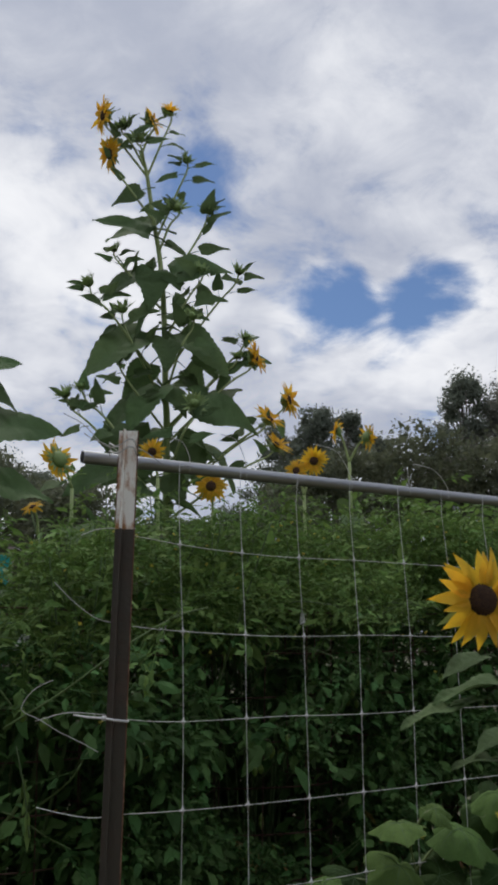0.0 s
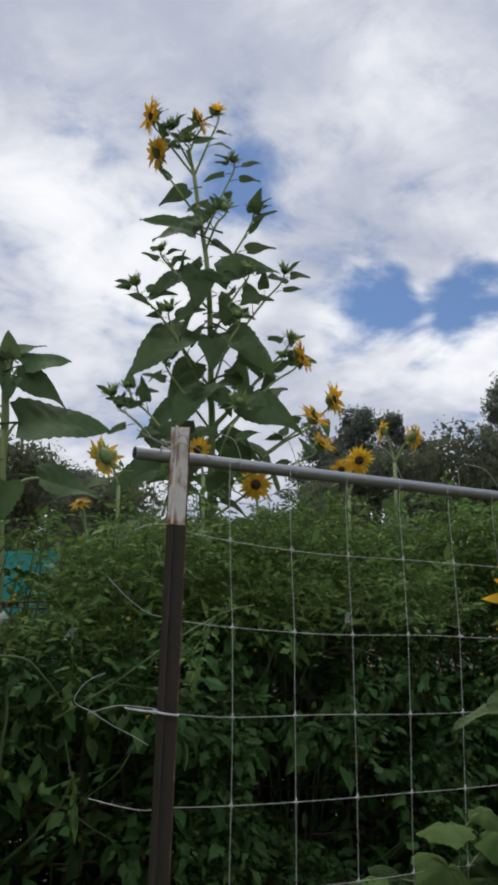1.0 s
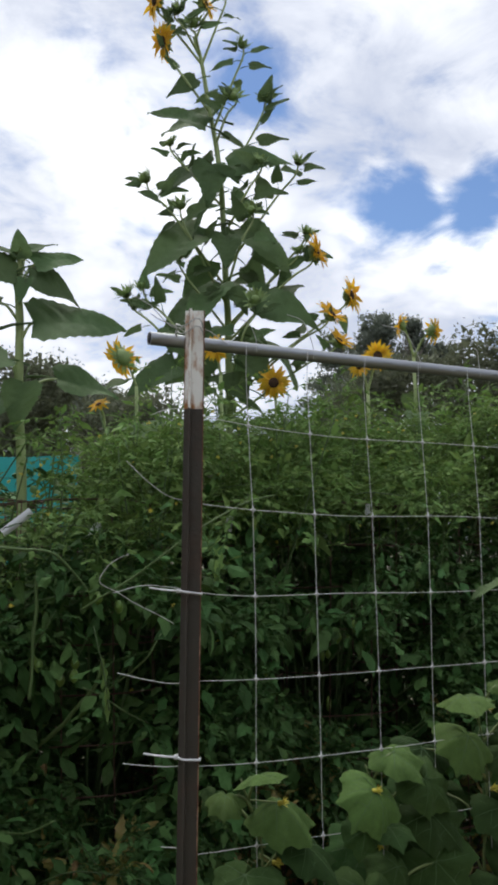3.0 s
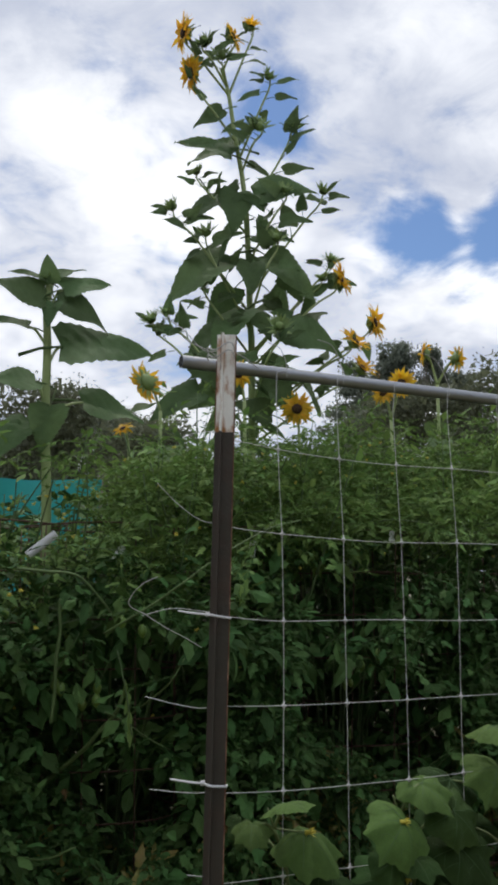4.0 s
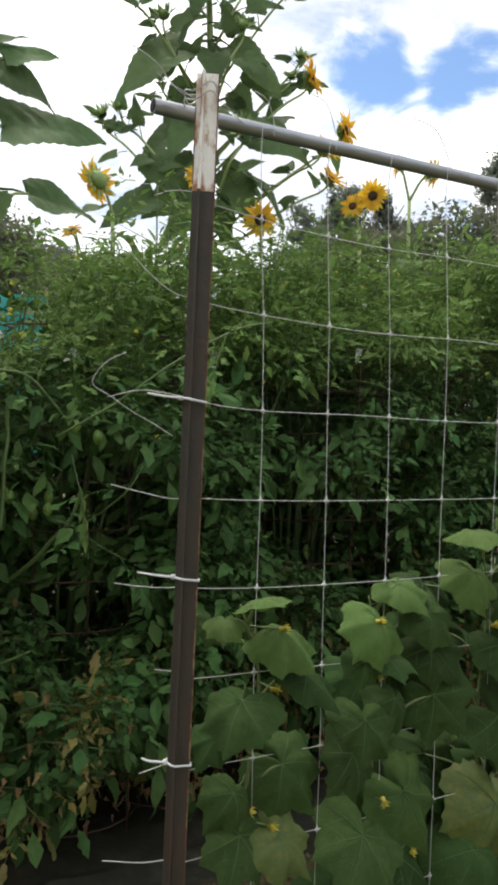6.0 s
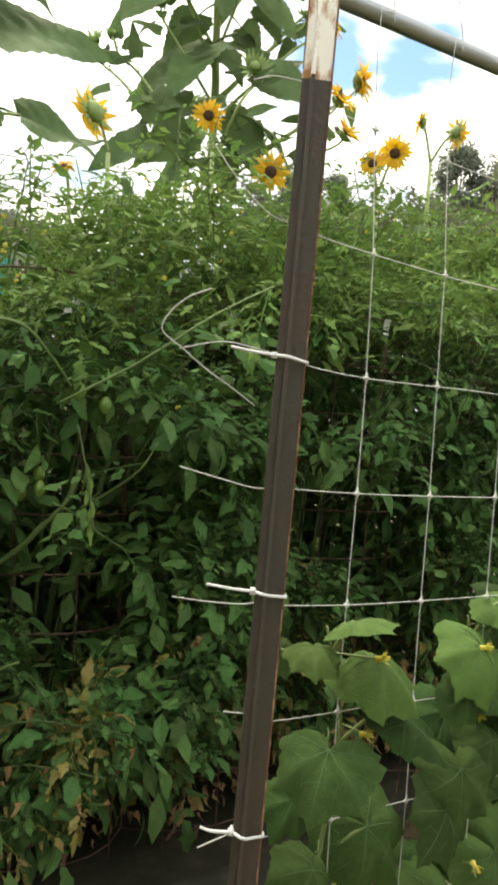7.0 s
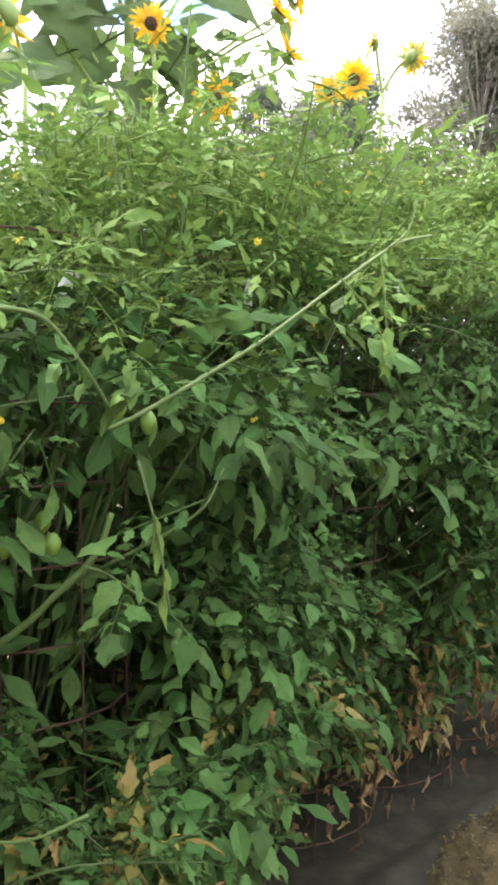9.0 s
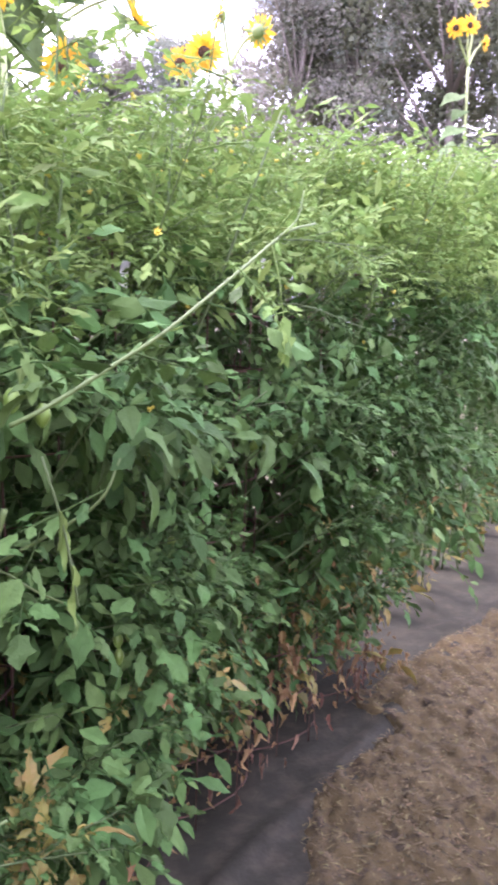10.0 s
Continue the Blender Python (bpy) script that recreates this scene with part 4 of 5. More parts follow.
    for kind, mat, lab in ((0, M_TOM, "inner green foliage"), (1, M_TOMY, "young foliage, coloured lighter for sky light on the row's top"), (2, M_TOMO, "yellowing lower foliage")):
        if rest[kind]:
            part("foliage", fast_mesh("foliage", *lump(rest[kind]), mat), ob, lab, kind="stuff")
    if -0.5 < s0 < 6:
        for k in range(16 if near else 8):
            s = s0 + r.uniform(-0.3, 0.3)
            z = row_top(s) - abs(r.normal(0, 0.2)) + 0.02 if r.random() < 0.92 else r.uniform(0.9, 1.6)
            n = row_front(s, z) + r.uniform(0.0, 0.25)
            part("blossom", BLOSSOM_ME, ob, "small yellow blossom", Matrix.Translation(at(s, n, z)) @ Matrix.Rotation(r.uniform(0, 6.28), 4, "Z") @ Matrix.Rotation(radians(r.uniform(60, 150)), 4, "X"))
    if near:
        for k in range(4):
            s, z = s0 + r.uniform(-0.22, 0.22), r.uniform(0.75, 1.3)
            n = row_front(s, z) + r.uniform(0.08, 0.16)
            for q in range(int(r.integers(1, 4))):
                part("green_tomato", FRUIT_ME, ob, "unripe green plum tomato", Matrix.Translation(at(s + r.normal(0, 0.02), n, z + r.normal(0, 0.015))) @ Matrix.Rotation(r.normal(0, 0.25), 4, "X") @ Matrix.Diagonal((1, 1, 1, 1)))
        for k in range(84):
            s, z = s0 + r.uniform(-0.24, 0.24), abs(r.normal(0, 0.24)) + 0.05
            n = row_front(s, z) + r.uniform(-0.08, 0.08)
            k2 = r.uniform(0.25, 0.6)
            part("withered_leaf", DEAD_ME[k % 4], ob, "brown withered leaf", Matrix.Translation(at(s, n, z)) @ Matrix.Rotation(r.uniform(0, 6.28), 4, "Z") @ Matrix.Rotation(radians(r.uniform(-110, -40)), 4, "X") @ Matrix.Diagonal((k2, k2, k2, 1)))
        for k in range(7):
            s, z = s0 + r.normal(0, 0.08), 0.02 + abs(r.normal(0, 0.10))
            n = 2.26 + r.normal(0, 0.05)
            k2 = r.uniform(0.4, 0.9)
            part("dried_strip", DRY_ME[k % 3], ob, "red-brown dried leaf strip", Matrix.Translation(at(s, n, z + 0.05)) @ Matrix.Rotation(r.uniform(0, 6.28), 4, "Z") @ Matrix.Rotation(radians(r.uniform(-110, -20)), 4, "X") @ Matrix.Diagonal((k2, k2, k2, 1)))
    return ob


row_obs = {round(s, 2): tomato_plant(i, s) for i, s in enumerate(plants)}

# long side shoots of the plant at the row's near end
host = row_obs[0.56]
r_shoot = np.random.default_rng(31)
for pts, r0, r1, leafy in (
    (((0.70, 2.36, 0.70), (0.814, 2.187, 0.846), (0.85, 2.13, 0.91), (0.881, 2.088, 0.961), (0.892, 2.065, 1.0), (0.90, 2.05, 1.048)), 0.0105, 0.0085, 0),
    (((0.84, 2.04, 0.978), (0.886, 2.04, 0.957), (0.958, 2.04, 0.906), (1.027, 2.04, 0.867)), 0.0045, 0.0025, 5),
    (((0.726, 2.1, 1.273), (0.725, 2.1, 1.235), (0.728, 2.1, 1.182), (0.72, 2.1, 1.114), (0.719, 2.1, 1.028), (0.713, 2.1, 0.95)), 0.0085, 0.008, 0),
    (((0.586, 2.0, 1.353), (0.66, 2.0, 1.346), (0.743, 2.0, 1.335), (0.807, 2.0, 1.275), (0.857, 2.0, 1.212)), 0.007, 0.0045, 4),
    (((0.80, 1.93, 1.19), (0.824, 1.89, 1.214), (0.90, 1.84, 1.268), (0.945, 1.79, 1.312), (1.036, 1.745, 1.386), (1.17, 1.735, 1.458), (1.26, 1.73, 1.482)), 0.0055, 0.003, 7),
    (((1.15, 1.735, 1.45), (1.18, 1.72, 1.48), (1.20, 1.72, 1.524)), 0.003, 0.0016, 2),
    (((1.02, 2.3, 1.1), (1.210, 2.050, 1.362), (1.124, 1.930, 1.475), (1.064, 1.840, 1.561), (1.004, 1.770, 1.611), (0.985, 1.740, 1.693), (1.005, 1.730, 1.783)), 0.0034, 0.0012, 3),
    (((0.60, 2.1, 0.64), (0.67, 1.95, 0.66), (0.73, 1.88, 0.70)), 0.0035, 0.0035, 0),
    (((0.92, 2.1, 0.95), (0.98, 1.95, 1.05), (1.02, 1.93, 1.12)), 0.005, 0.003, 2),
):
    c = curve_through([at(*p) for p in pts], 6)
    part("side_shoot", fast_mesh("side_shoot", *tube(c, taper(len(c), r0 * 0.6, r1 * 0.6), 7), M_SHOOT), host, "thick pale green side shoot")
    for k in range(leafy):
        p = c[int(len(c) * (0.3 + 0.68 * k / max(leafy, 1)))]
        a = r_shoot.uniform(0, 6.28)
        m = Matrix.Translation(p) @ Matrix.Rotation(a, 4, "Z") @ Matrix.Rotation(radians(r_shoot.uniform(-50, 20)), 4, "X") @ Matrix.Rotation(radians(r_shoot.normal(0, 30)), 4, "Y")
        part("leaf", (BROAD_ME if p.z < 1.35 else YOUNG_ME)[k % 6], host, "", m)
for s, n, z in ((0.812, 2.157, 0.985), (0.782, 2.158, 0.995), (0.837, 2.112, 1.0), (0.864, 1.992, 1.215), (0.921, 1.991, 1.19), (0.736, 2.16, 1.039), (0.752, 2.16, 1.028), (0.852, 2.16, 1.025)):
    part("green_tomato", FRUIT_ME, host, "unripe green plum tomato", Matrix.Translation(at(s, n, z + 0.018)) @ Matrix.Rotation(0.15 * math.sin(s * 90), 4, "X") @ Matrix.Diagonal((1.35, 1.35, 1.2, 1)))
for s, n, z in ((0.55, 1.90, 1.29), (0.58, 1.90, 1.30), (0.94, 1.80, 1.44), (0.62, 1.90, 1.21)):
    part("blossom", BLOSSOM_ME, host, "small yellow blossom", Matrix.Translation(at(s, n, z)) @ Matrix.Rotation(s * 40, 4, "Z") @ Matrix.Rotation(radians(80), 4, "X"))
wilt = curve_through([at(0.825, 1.9, 1.15), at(0.842, 1.884, 1.064), at(0.852, 1.878, 1.005), at(0.859, 1.872, 0.945)], 5)
part("side_shoot", fast_mesh("side_shoot", *tube(wilt, 0.0018, 5), M_TSTEM), host)
for s, z0, z1, me, count, lab, size in ((2.11, 0.42, 0.23, DEAD_ME, 12, "tan withered leaf hanging in a bunch", 0.75), (1.90, 0.28, 0.13, DRY_ME, 24, "red-brown dried leaf strip", 0.42), (2.48, 0.32, 0.20, DEAD_ME, 8, "tan withered leaf hanging in a bunch", 0.7), (2.6, 0.16, 0.05, DRY_ME, 16, "red-brown dried leaf strip", 0.42)):
    owner = row_obs[min(row_obs, key=lambda q: abs(q - s))]
    for k in range(count):
        z = z0 + (z1 - z0) * (k + 0.5) / count
        m = Matrix.Translation(at(s + r_shoot.normal(0, 0.012 if me is DEAD_ME else 0.03), 2.2 + r_shoot.normal(0, 0.02), z + 0.03)) @ Matrix.Rotation(r_shoot.uniform(0, 6.28), 4, "Z") @ Matrix.Rotation(radians(r_shoot.uniform(-100, -60)), 4, "X") @ Matrix.Diagonal((size, size, size, 1))
        part("withered_leaf" if me is DEAD_ME else "dried_strip", me[k % 3], owner, lab, m)
CURL_ME = fast_mesh("curled_leaf", *leaf_blade(0.058, 0.015, 9, 0.4, 0.05, 0.2, 1.2, 0.8, 0.05, 77), M_TOMY)
for k in (4, 6, 10, 13):
    part("curled_leaf", CURL_ME, host, "limp curled leaf", Matrix.Translation(wilt[k]) @ Matrix.Rotation(k * 1.0, 4, "Z") @ Matrix.Rotation(radians(-82), 4, "X"))

# ---- sunflowers ----
def sun_leaf(seed, wide=0.62, droop=0.25, fold=0.2):
    """A toothed heart-shaped leaf one unit long along +y, quilted between its veins, with its stalk behind the origin."""
    r = np.random.default_rng(seed)
    k, cols = 22, (-1.0, -0.66, -0.33, 0.0, 0.33, 0.66, 1.0)
    ph, v, t = r.uniform(0, 6.28), [], []
    for i in range(k + 1):
        u = i / k
        w = (math.sin(math.pi * min(u ** 0.55, 1.0)) ** 0.75) * wide / 2 * (1.10 - 0.42 * u) if 0 < u < 1 else 0.0
        w *= 1 + 0.05 * (1 if i % 2 else -1) + 0.03 * r.normal()
        for c in cols:
            a = abs(c)
            x = c * w
            y = u * (1 - 0.12 * droop * u) - 0.11 * a * (1 - u) ** 2 * (1 if u > 0 else 0)
            ribs = 0.016 * math.sin((y - 0.55 * a * w) * 38) * (1 - a * a) * min(a * 3, 1)
            z = -droop * u * u + fold * abs(x) - 1.0 * fold * x * x / wide + 0.035 * math.sin(ph + u * 8 + 2 * c) * a + ribs
            v.append((x, y, z))
    m = len(cols)
    for i in range(k):
        for c in range(m - 1):
            a, b = i * m + c, i * m + c + 1
            t += [(a, b, b + m), (a, b + m, a + m)]
    st = tube([(0, -0.42, -0.06), (0, -0.2, 0.0), (0, 0.02, 0.0)], [0.022, 0.017, 0.012], 5)
    rib = tube([(0, 0, -0.006)] + [(0, u * (1 - 0.12 * droop * u), -droop * u * u - 0.004) for u in (0.3, 0.6, 0.9)], [0.012, 0.009, 0.006, 0.002], 4)
    return merge([(np.array(v), np.array(t)), st, rib])


SUN_ME = [fast_mesh("leaf", *sun_leaf(i + 1, w, d, f), M_SLEAF) for i, (w, d, f) in enumerate(((0.74, 0.22, 0.2), (0.82, 0.35, 0.3), (0.66, 0.15, 0.35), (0.78, 0.5, 0.25)))]
SMALL_ME = [fast_mesh("leaf", *sun_leaf(i + 11, w, d, f), M_SLEAF) for i, (w, d, f) in enumerate(((0.50, 0.2, 0.3), (0.60, 0.35, 0.3), (0.44, 0.1, 0.4)))]
PETAL_ME = [fast_mesh("petal", *leaf_blade(1.0, 0.27 + 0.04 * i, 6, 0.45, 0.0, 0.05 + 0.13 * i, 0.35, 0.1, 0.02, 60 + i), M_PETAL) for i in range(4)]


def dome(rad, depth, n=14, rings=4):
    v, t = [(0, 0, depth)], []
    for i in range(1, rings + 1):
        a = i / rings * math.pi / 2
        for k in range(n):
            v.append((rad * math.sin(a) * math.cos(6.2832 * k / n), rad * math.sin(a) * math.sin(6.2832 * k / n), depth * math.cos(a)))
    for k in range(n):
        t.append((0, 1 + k, 1 + (k + 1) % n))
    for i in range(rings - 1):
        for k in range(n):
            a, b = 1 + i * n + k, 1 + i * n + (k + 1) % n
            t += [(a, a + n, b + n), (a, b + n, b)]
    c = len(v)
    v.append((0, 0, -depth * 0.3))
    for k in range(n):
        a, b = 1 + (rings - 1) * n + k, 1 + (rings - 1) * n + (k + 1) % n
        t.append((a, c, b))
    return np.array(v), np.array(t)


def sepal_ring(seed, count=16, spread=-8, length=0.26):
    r = np.random.default_rng(seed)
    g = [moved(dome(0.20, 0.14, 12, 3), Matrix.Translation((0, 0, -0.055)) @ Matrix.Rotation(math.pi, 4, "X"))]
    for k in range(count):
        l = length * r.uniform(0.75, 1.2)
        g.append(moved(leaf_blade(l, l * 0.34, 4, 0.3, 0, -0.15, 0.3, 0, 0, seed + k), Matrix.Rotation(6.2832 * k / count + r.normal(0, 0.1), 4, "Z") @ Matrix.Translation((0, 0.17, -0.06)) @ Matrix.Rotation(radians(spread + r.normal(0, 14)), 4, "X")))
    return merge(g)


SEPAL_ME = fast_mesh("calyx", *sepal_ring(70), M_SEPAL)
BUD_ME = fast_mesh("bud", *dome(0.15, 0.16, 10, 3), M_SEPAL)
BUD_SEPALS = [fast_mesh("calyx", *merge([sepal_ring(80 + i, 15, 4 + 18 * i, 0.40), sepal_ring(90 + i, 11, 44, 0.36)]), M_SEPAL) for i in range(3)]


def bud(parent, pose_, kind_no, label):
    core = part("bud", BUD_ME, parent, label, pose_)
    part("calyx", BUD_SEPALS[kind_no], core, "spiky green calyx", pose_, kind="stuff")

DISC_ME = fast_mesh("disc", *dome(0.155, 0.08, 16, 4), M_DISC)


def facing(place, to, size, roll=0.0):
    """The pose of a head that faces the direction to."""
    z = Vector(to).normalized()
    q = z.to_track_quat("Z", "Y")
    return Matrix.Translation(Vector(place)) @ q.to_matrix().to_4x4() @ Matrix.Rotation(roll, 4, "Z") @ Matrix.Diagonal((size, size, size, 1))


def flower(parent, place, to, size, seed, opened=12.0, petals=23):
    """A flower head: size is its width; the petals are opened by so many degrees out of its plane."""
    r = np.random.default_rng(seed)
    m = facing(place, to, size, r.uniform(0, 6))
    head = part("flower_head", DISC_ME, parent, "yellow flower head with dark brown disc", m)
    part("calyx", SEPAL_ME, head, "green pointed sepals", m, kind="stuff")
    for k in range(petals):
        a = 6.2832 * k / petals + r.normal(0, 0.07)
        l = r.uniform(0.34, 0.44)
        pm = m @ Matrix.Rotation(a, 4, "Z") @ Matrix.Translation((0, 0.115, 0.012 * (k % 2))) @ Matrix.Rotation(radians(opened + r.normal(0, 9)), 4, "X") @ Matrix.Rotation(r.normal(0, 0.2), 4, "Y") @ Matrix.Diagonal((l, l, l, 1))
        part("petal", PETAL_ME[int(r.integers(4))], head, "", pm)
    return head


BRANCHES = []


def stalk(parent, pts, r0, r1, name="branch"):
    c = curve_through(pts, 6)
    BRANCHES.append((parent.name, c))
    part(name, fast_mesh(name, *tube(c, taper(len(c), r0, r1), 7), M_SSTEM), parent)
    return c


def side_leaves(parent, c, seed, sizes=(0.085, 0.07, 0.06)):
    r = np.random.default_rng(seed)
    for k, l in enumerate(sizes):
        i = min(int(len(c) * (0.30 + 0.68 * k / len(sizes))), len(c) - 1)
        out = Vector((r.normal(0, 1), r.normal(0, 0.4) - 0.1, r.uniform(-0.25, 0.8))).normalized()
        part("leaf", SMALL_ME[int(r.integers(3))], parent, "", aim(c[i] + out * l * 0.45, c[i] + out, (r.normal(0, 0.4), -1.0, 0.5), l * r.uniform(0.8, 1.25)))


def big_leaf(parent, base, tip, up, kind=0, longest=0.27):
    b, t = Vector(base), Vector(tip)
    part("leaf", SUN_ME[kind], parent, "", aim(b, t, up, min((t - b).length * 1.08, longest)))


MAIN_Y = 3.58
tall = thing("sunflower", (-0.36, MAIN_Y, 0), "very tall branching sunflower with many buds and yellow flowers", "sunflower", "sunflowers behind the tomatoes")


def mp(x, z, dy=0.0):
    return Vector((x, MAIN_Y + dy, z))


def on_stem(z):
    return float(np.interp(z, [0.0, 2.243, 2.481, 2.886, 3.143, 3.352, 3.604, 3.73], [-0.362, -0.372, -0.381, -0.396, -0.419, -0.455, -0.494, -0.53]))


stalk(tall, [mp(on_stem(z), z) for z in (-0.03, 1.1, 2.24, 2.48, 2.89, 3.14, 3.35, 3.60, 3.72)], 0.019, 0.008, "main_stem")


def shoot(x, z, root, dy, bow=0.0):
    """A side branch from the main stem at height root up to a head."""
    a, b = mp(on_stem(root), root), mp(x, z, dy)
    mid = a.lerp(b, 0.55) + Vector(((b.x - a.x) * 0.10 + bow, 0.5 * dy, 0.10 * (b.z - a.z) * (1 if abs(b.x - a.x) > 0.25 else 0)))
    return stalk(tall, [a, mid, a.lerp(b, 0.88) + Vector((0.02 * (1 if b.x > a.x else -1), 0, -0.01)), b], 0.0062, 0.0035)


# open flowers: head, height of the branch's root, depth, facing, width, petals' opening and number
for k, (x, z, root, dy, to, size, opened, petals) in enumerate((
    (-0.698, 3.886, 3.58, -0.06, (-0.72, -0.62, 0.0), 0.185, 14, 26), (-0.658, 3.667, 3.34, -0.07, (-0.70, -0.62, -0.25), 0.185, 16, 26),
    (-0.478, 3.901, 3.70, 0.03, (0.75, -0.2, 0.25), 0.15, 20, 22), (-0.388, 3.939, 3.58, 0.02, (0.15, -0.35, 0.9), 0.12, 52, 16),
    (0.028, 2.635, 2.25, -0.02, (0.86, -0.25, 0.15), 0.17, 26, 26), (0.171, 2.469, 2.02, 0.12, (0.88, -0.28, 0.05), 0.18, 24, 26),
    (0.088, 2.349, 1.98, -0.02, (0.55, -0.45, 0.65), 0.155, 26, 24), (0.120, 2.228, 1.90, -0.02, (0.6, -0.35, 0.6), 0.15, 34, 22),
)):
    c = shoot(x, z, root, dy)
    flower(tall, c[-1], to, size, 400 + k, opened, petals)
    side_leaves(tall, c, 410 + k, (0.09, 0.08, 0.075, 0.06))
# buds: place, root, depth, facing, width
for k, (x, z, root, dy, to, size) in enumerate((
    (-0.600, 3.829, 3.62, -0.06, (-0.5, -0.6, 0.5), 0.115), (-0.512, 3.753, 3.62, -0.06, (0.3, -0.9, 0.4), 0.105), (-0.298, 3.661, 3.25, 0.0, (0.6, -0.5, 0.6), 0.095),
    (-0.197, 3.418, 2.98, 0.04, (0.4, -0.4, 0.9), 0.10), (-0.332, 3.383, 3.18, -0.05, (0.2, -0.9, 0.5), 0.11), (-0.048, 3.094, 2.58, 0.05, (0.5, -0.4, 0.8), 0.095),
    (-0.210, 3.061, 2.74, -0.06, (0.5, -0.7, 0.5), 0.085), (-0.632, 3.190, 2.88, -0.04, (-0.4, -0.4, 0.9), 0.085), (-0.730, 2.999, 2.50, -0.10, (-0.7, -0.4, 0.6), 0.105),
    (-0.022, 2.781, 2.30, 0.10, (0.3, -0.4, 0.9), 0.095), (-0.055, 2.672, 2.32, 0.04, (0.0, -0.5, 0.9), 0.085), (-0.568, 2.865, 2.42, -0.10, (-0.2, -0.7, 0.6), 0.105),
    (-0.249, 2.819, 2.48, -0.10, (0.1, -0.9, 0.5), 0.10), (-0.226, 2.392, 2.06, -0.16, (0.1, -0.9, 0.5), 0.115), (-0.811, 2.464, 1.95, -0.12, (-0.4, -0.5, 0.8), 0.105), (-0.745, 2.500, 2.02, -0.10, (0.1, -0.5, 0.9), 0.085),
    (-0.585, 2.640, 2.30, -0.06, (-0.3, -0.7, 0.5), 0.085),
)):
    c = shoot(x, z, root, dy)
    bud(tall, facing(c[-1], to, size * 1.12, k * 1.3), k % 3, "green spiky unopened bud")
    side_leaves(tall, c, 440 + k, (0.13, 0.12, 0.11, 0.10, 0.09, 0.08, 0.07) if z - root > 0.3 else (0.11, 0.10, 0.09, 0.08, 0.07))
# broad leaves: the blade's base and tip, and their depths
for k, (a, b, dy0, dy1) in enumerate((
    ((-0.51, 3.49), (-0.64, 3.43), -0.03, -0.06), ((-0.46, 3.32), (-0.70, 3.37), 0.03, 0.06), ((-0.46, 3.25), (-0.69, 3.34), -0.05, -0.10), ((-0.36, 3.05), (-0.13, 3.12), -0.04, -0.10),
    ((-0.40, 3.24), (-0.30, 3.20), 0.03, 0.04), ((-0.47, 3.05), (-0.68, 2.98), -0.04, -0.12), ((-0.43, 3.05), (-0.42, 2.85), -0.09, -0.20), ((-0.33, 2.92), (-0.24, 2.88), 0.05, 0.08),
    ((-0.31, 2.77), (-0.09, 2.61), -0.02, -0.06), ((-0.48, 2.75), (-0.81, 2.59), -0.06, -0.16), ((-0.36, 2.70), (-0.34, 2.55), -0.12, -0.22), ((-0.22, 2.40), (0.03, 2.36), -0.08, -0.12),
    ((-0.20, 2.44), (-0.02, 2.40), 0.04, 0.06), ((-0.39, 2.50), (-0.55, 2.33), -0.06, -0.16), ((-0.37, 2.49), (-0.27, 2.37), -0.05, -0.12), ((-0.49, 2.46), (-0.70, 2.37), 0.02, -0.02),
    ((-0.29, 2.57), (-0.23, 2.49), 0.02, 0.0), ((-0.22, 2.68), (-0.15, 2.57), 0.0, -0.02), ((-0.35, 2.85), (-0.19, 2.82), -0.05, -0.1), ((-0.50, 2.50), (-0.60, 2.60), 0.06, 0.1), ((-0.45, 2.95), (-0.60, 2.88), 0.06, 0.1),
    ((-0.15, 2.46), (-0.06, 2.56), 0.05, 0.1), ((-0.58, 2.13), (-0.77, 2.02), -0.12, -0.20), ((-0.60, 2.29), (-0.50, 2.17), -0.12, -0.2), ((-0.27, 2.02), (-0.42, 2.08), -0.08, -0.14), ((-0.27, 2.20), (-0.20, 2.06), -0.08, -0.16),
    ((-0.44, 2.30), (-0.62, 2.22), -0.02, -0.1), ((-0.34, 2.28), (-0.18, 2.22), 0.04, 0.0), ((-0.45, 2.62), (-0.56, 2.48), -0.02, -0.08), ((-0.30, 2.62), (-0.20, 2.52), 0.06, 0.1), ((-0.45, 3.15), (-0.56, 3.10), 0.05, 0.1), ((-0.36, 2.98), (-0.27, 2.93), 0.06, 0.1),
)):
    big_leaf(tall, mp(*a, dy0), mp(*a, dy0).lerp(mp(*b, dy1), 1.04), (0.25 * (-1) ** k, -0.7, 0.62 if k % 3 else 0.4), k % 4, 0.36)
r_tall = np.random.default_rng(77)
for k in range(16):
    z = 1.75 + 0.5 * k / 15
    a = 2.4 * k
    out = Vector((math.cos(a), 0.8 * math.sin(a), 0))
    l = 0.17 * r_tall.uniform(0.7, 1.2)
    b = mp(on_stem(z), z) + out * 0.12 * r_tall.uniform(0.6, 1.4) + Vector((0, 0, 0.05))
    big_leaf(tall, b, b + out * l + Vector((0, 0, -l * r_tall.uniform(-0.2, 1.0))), (0.4 * r_tall.normal(), 0.5 * r_tall.normal() - 0.3, 1), k % 4)

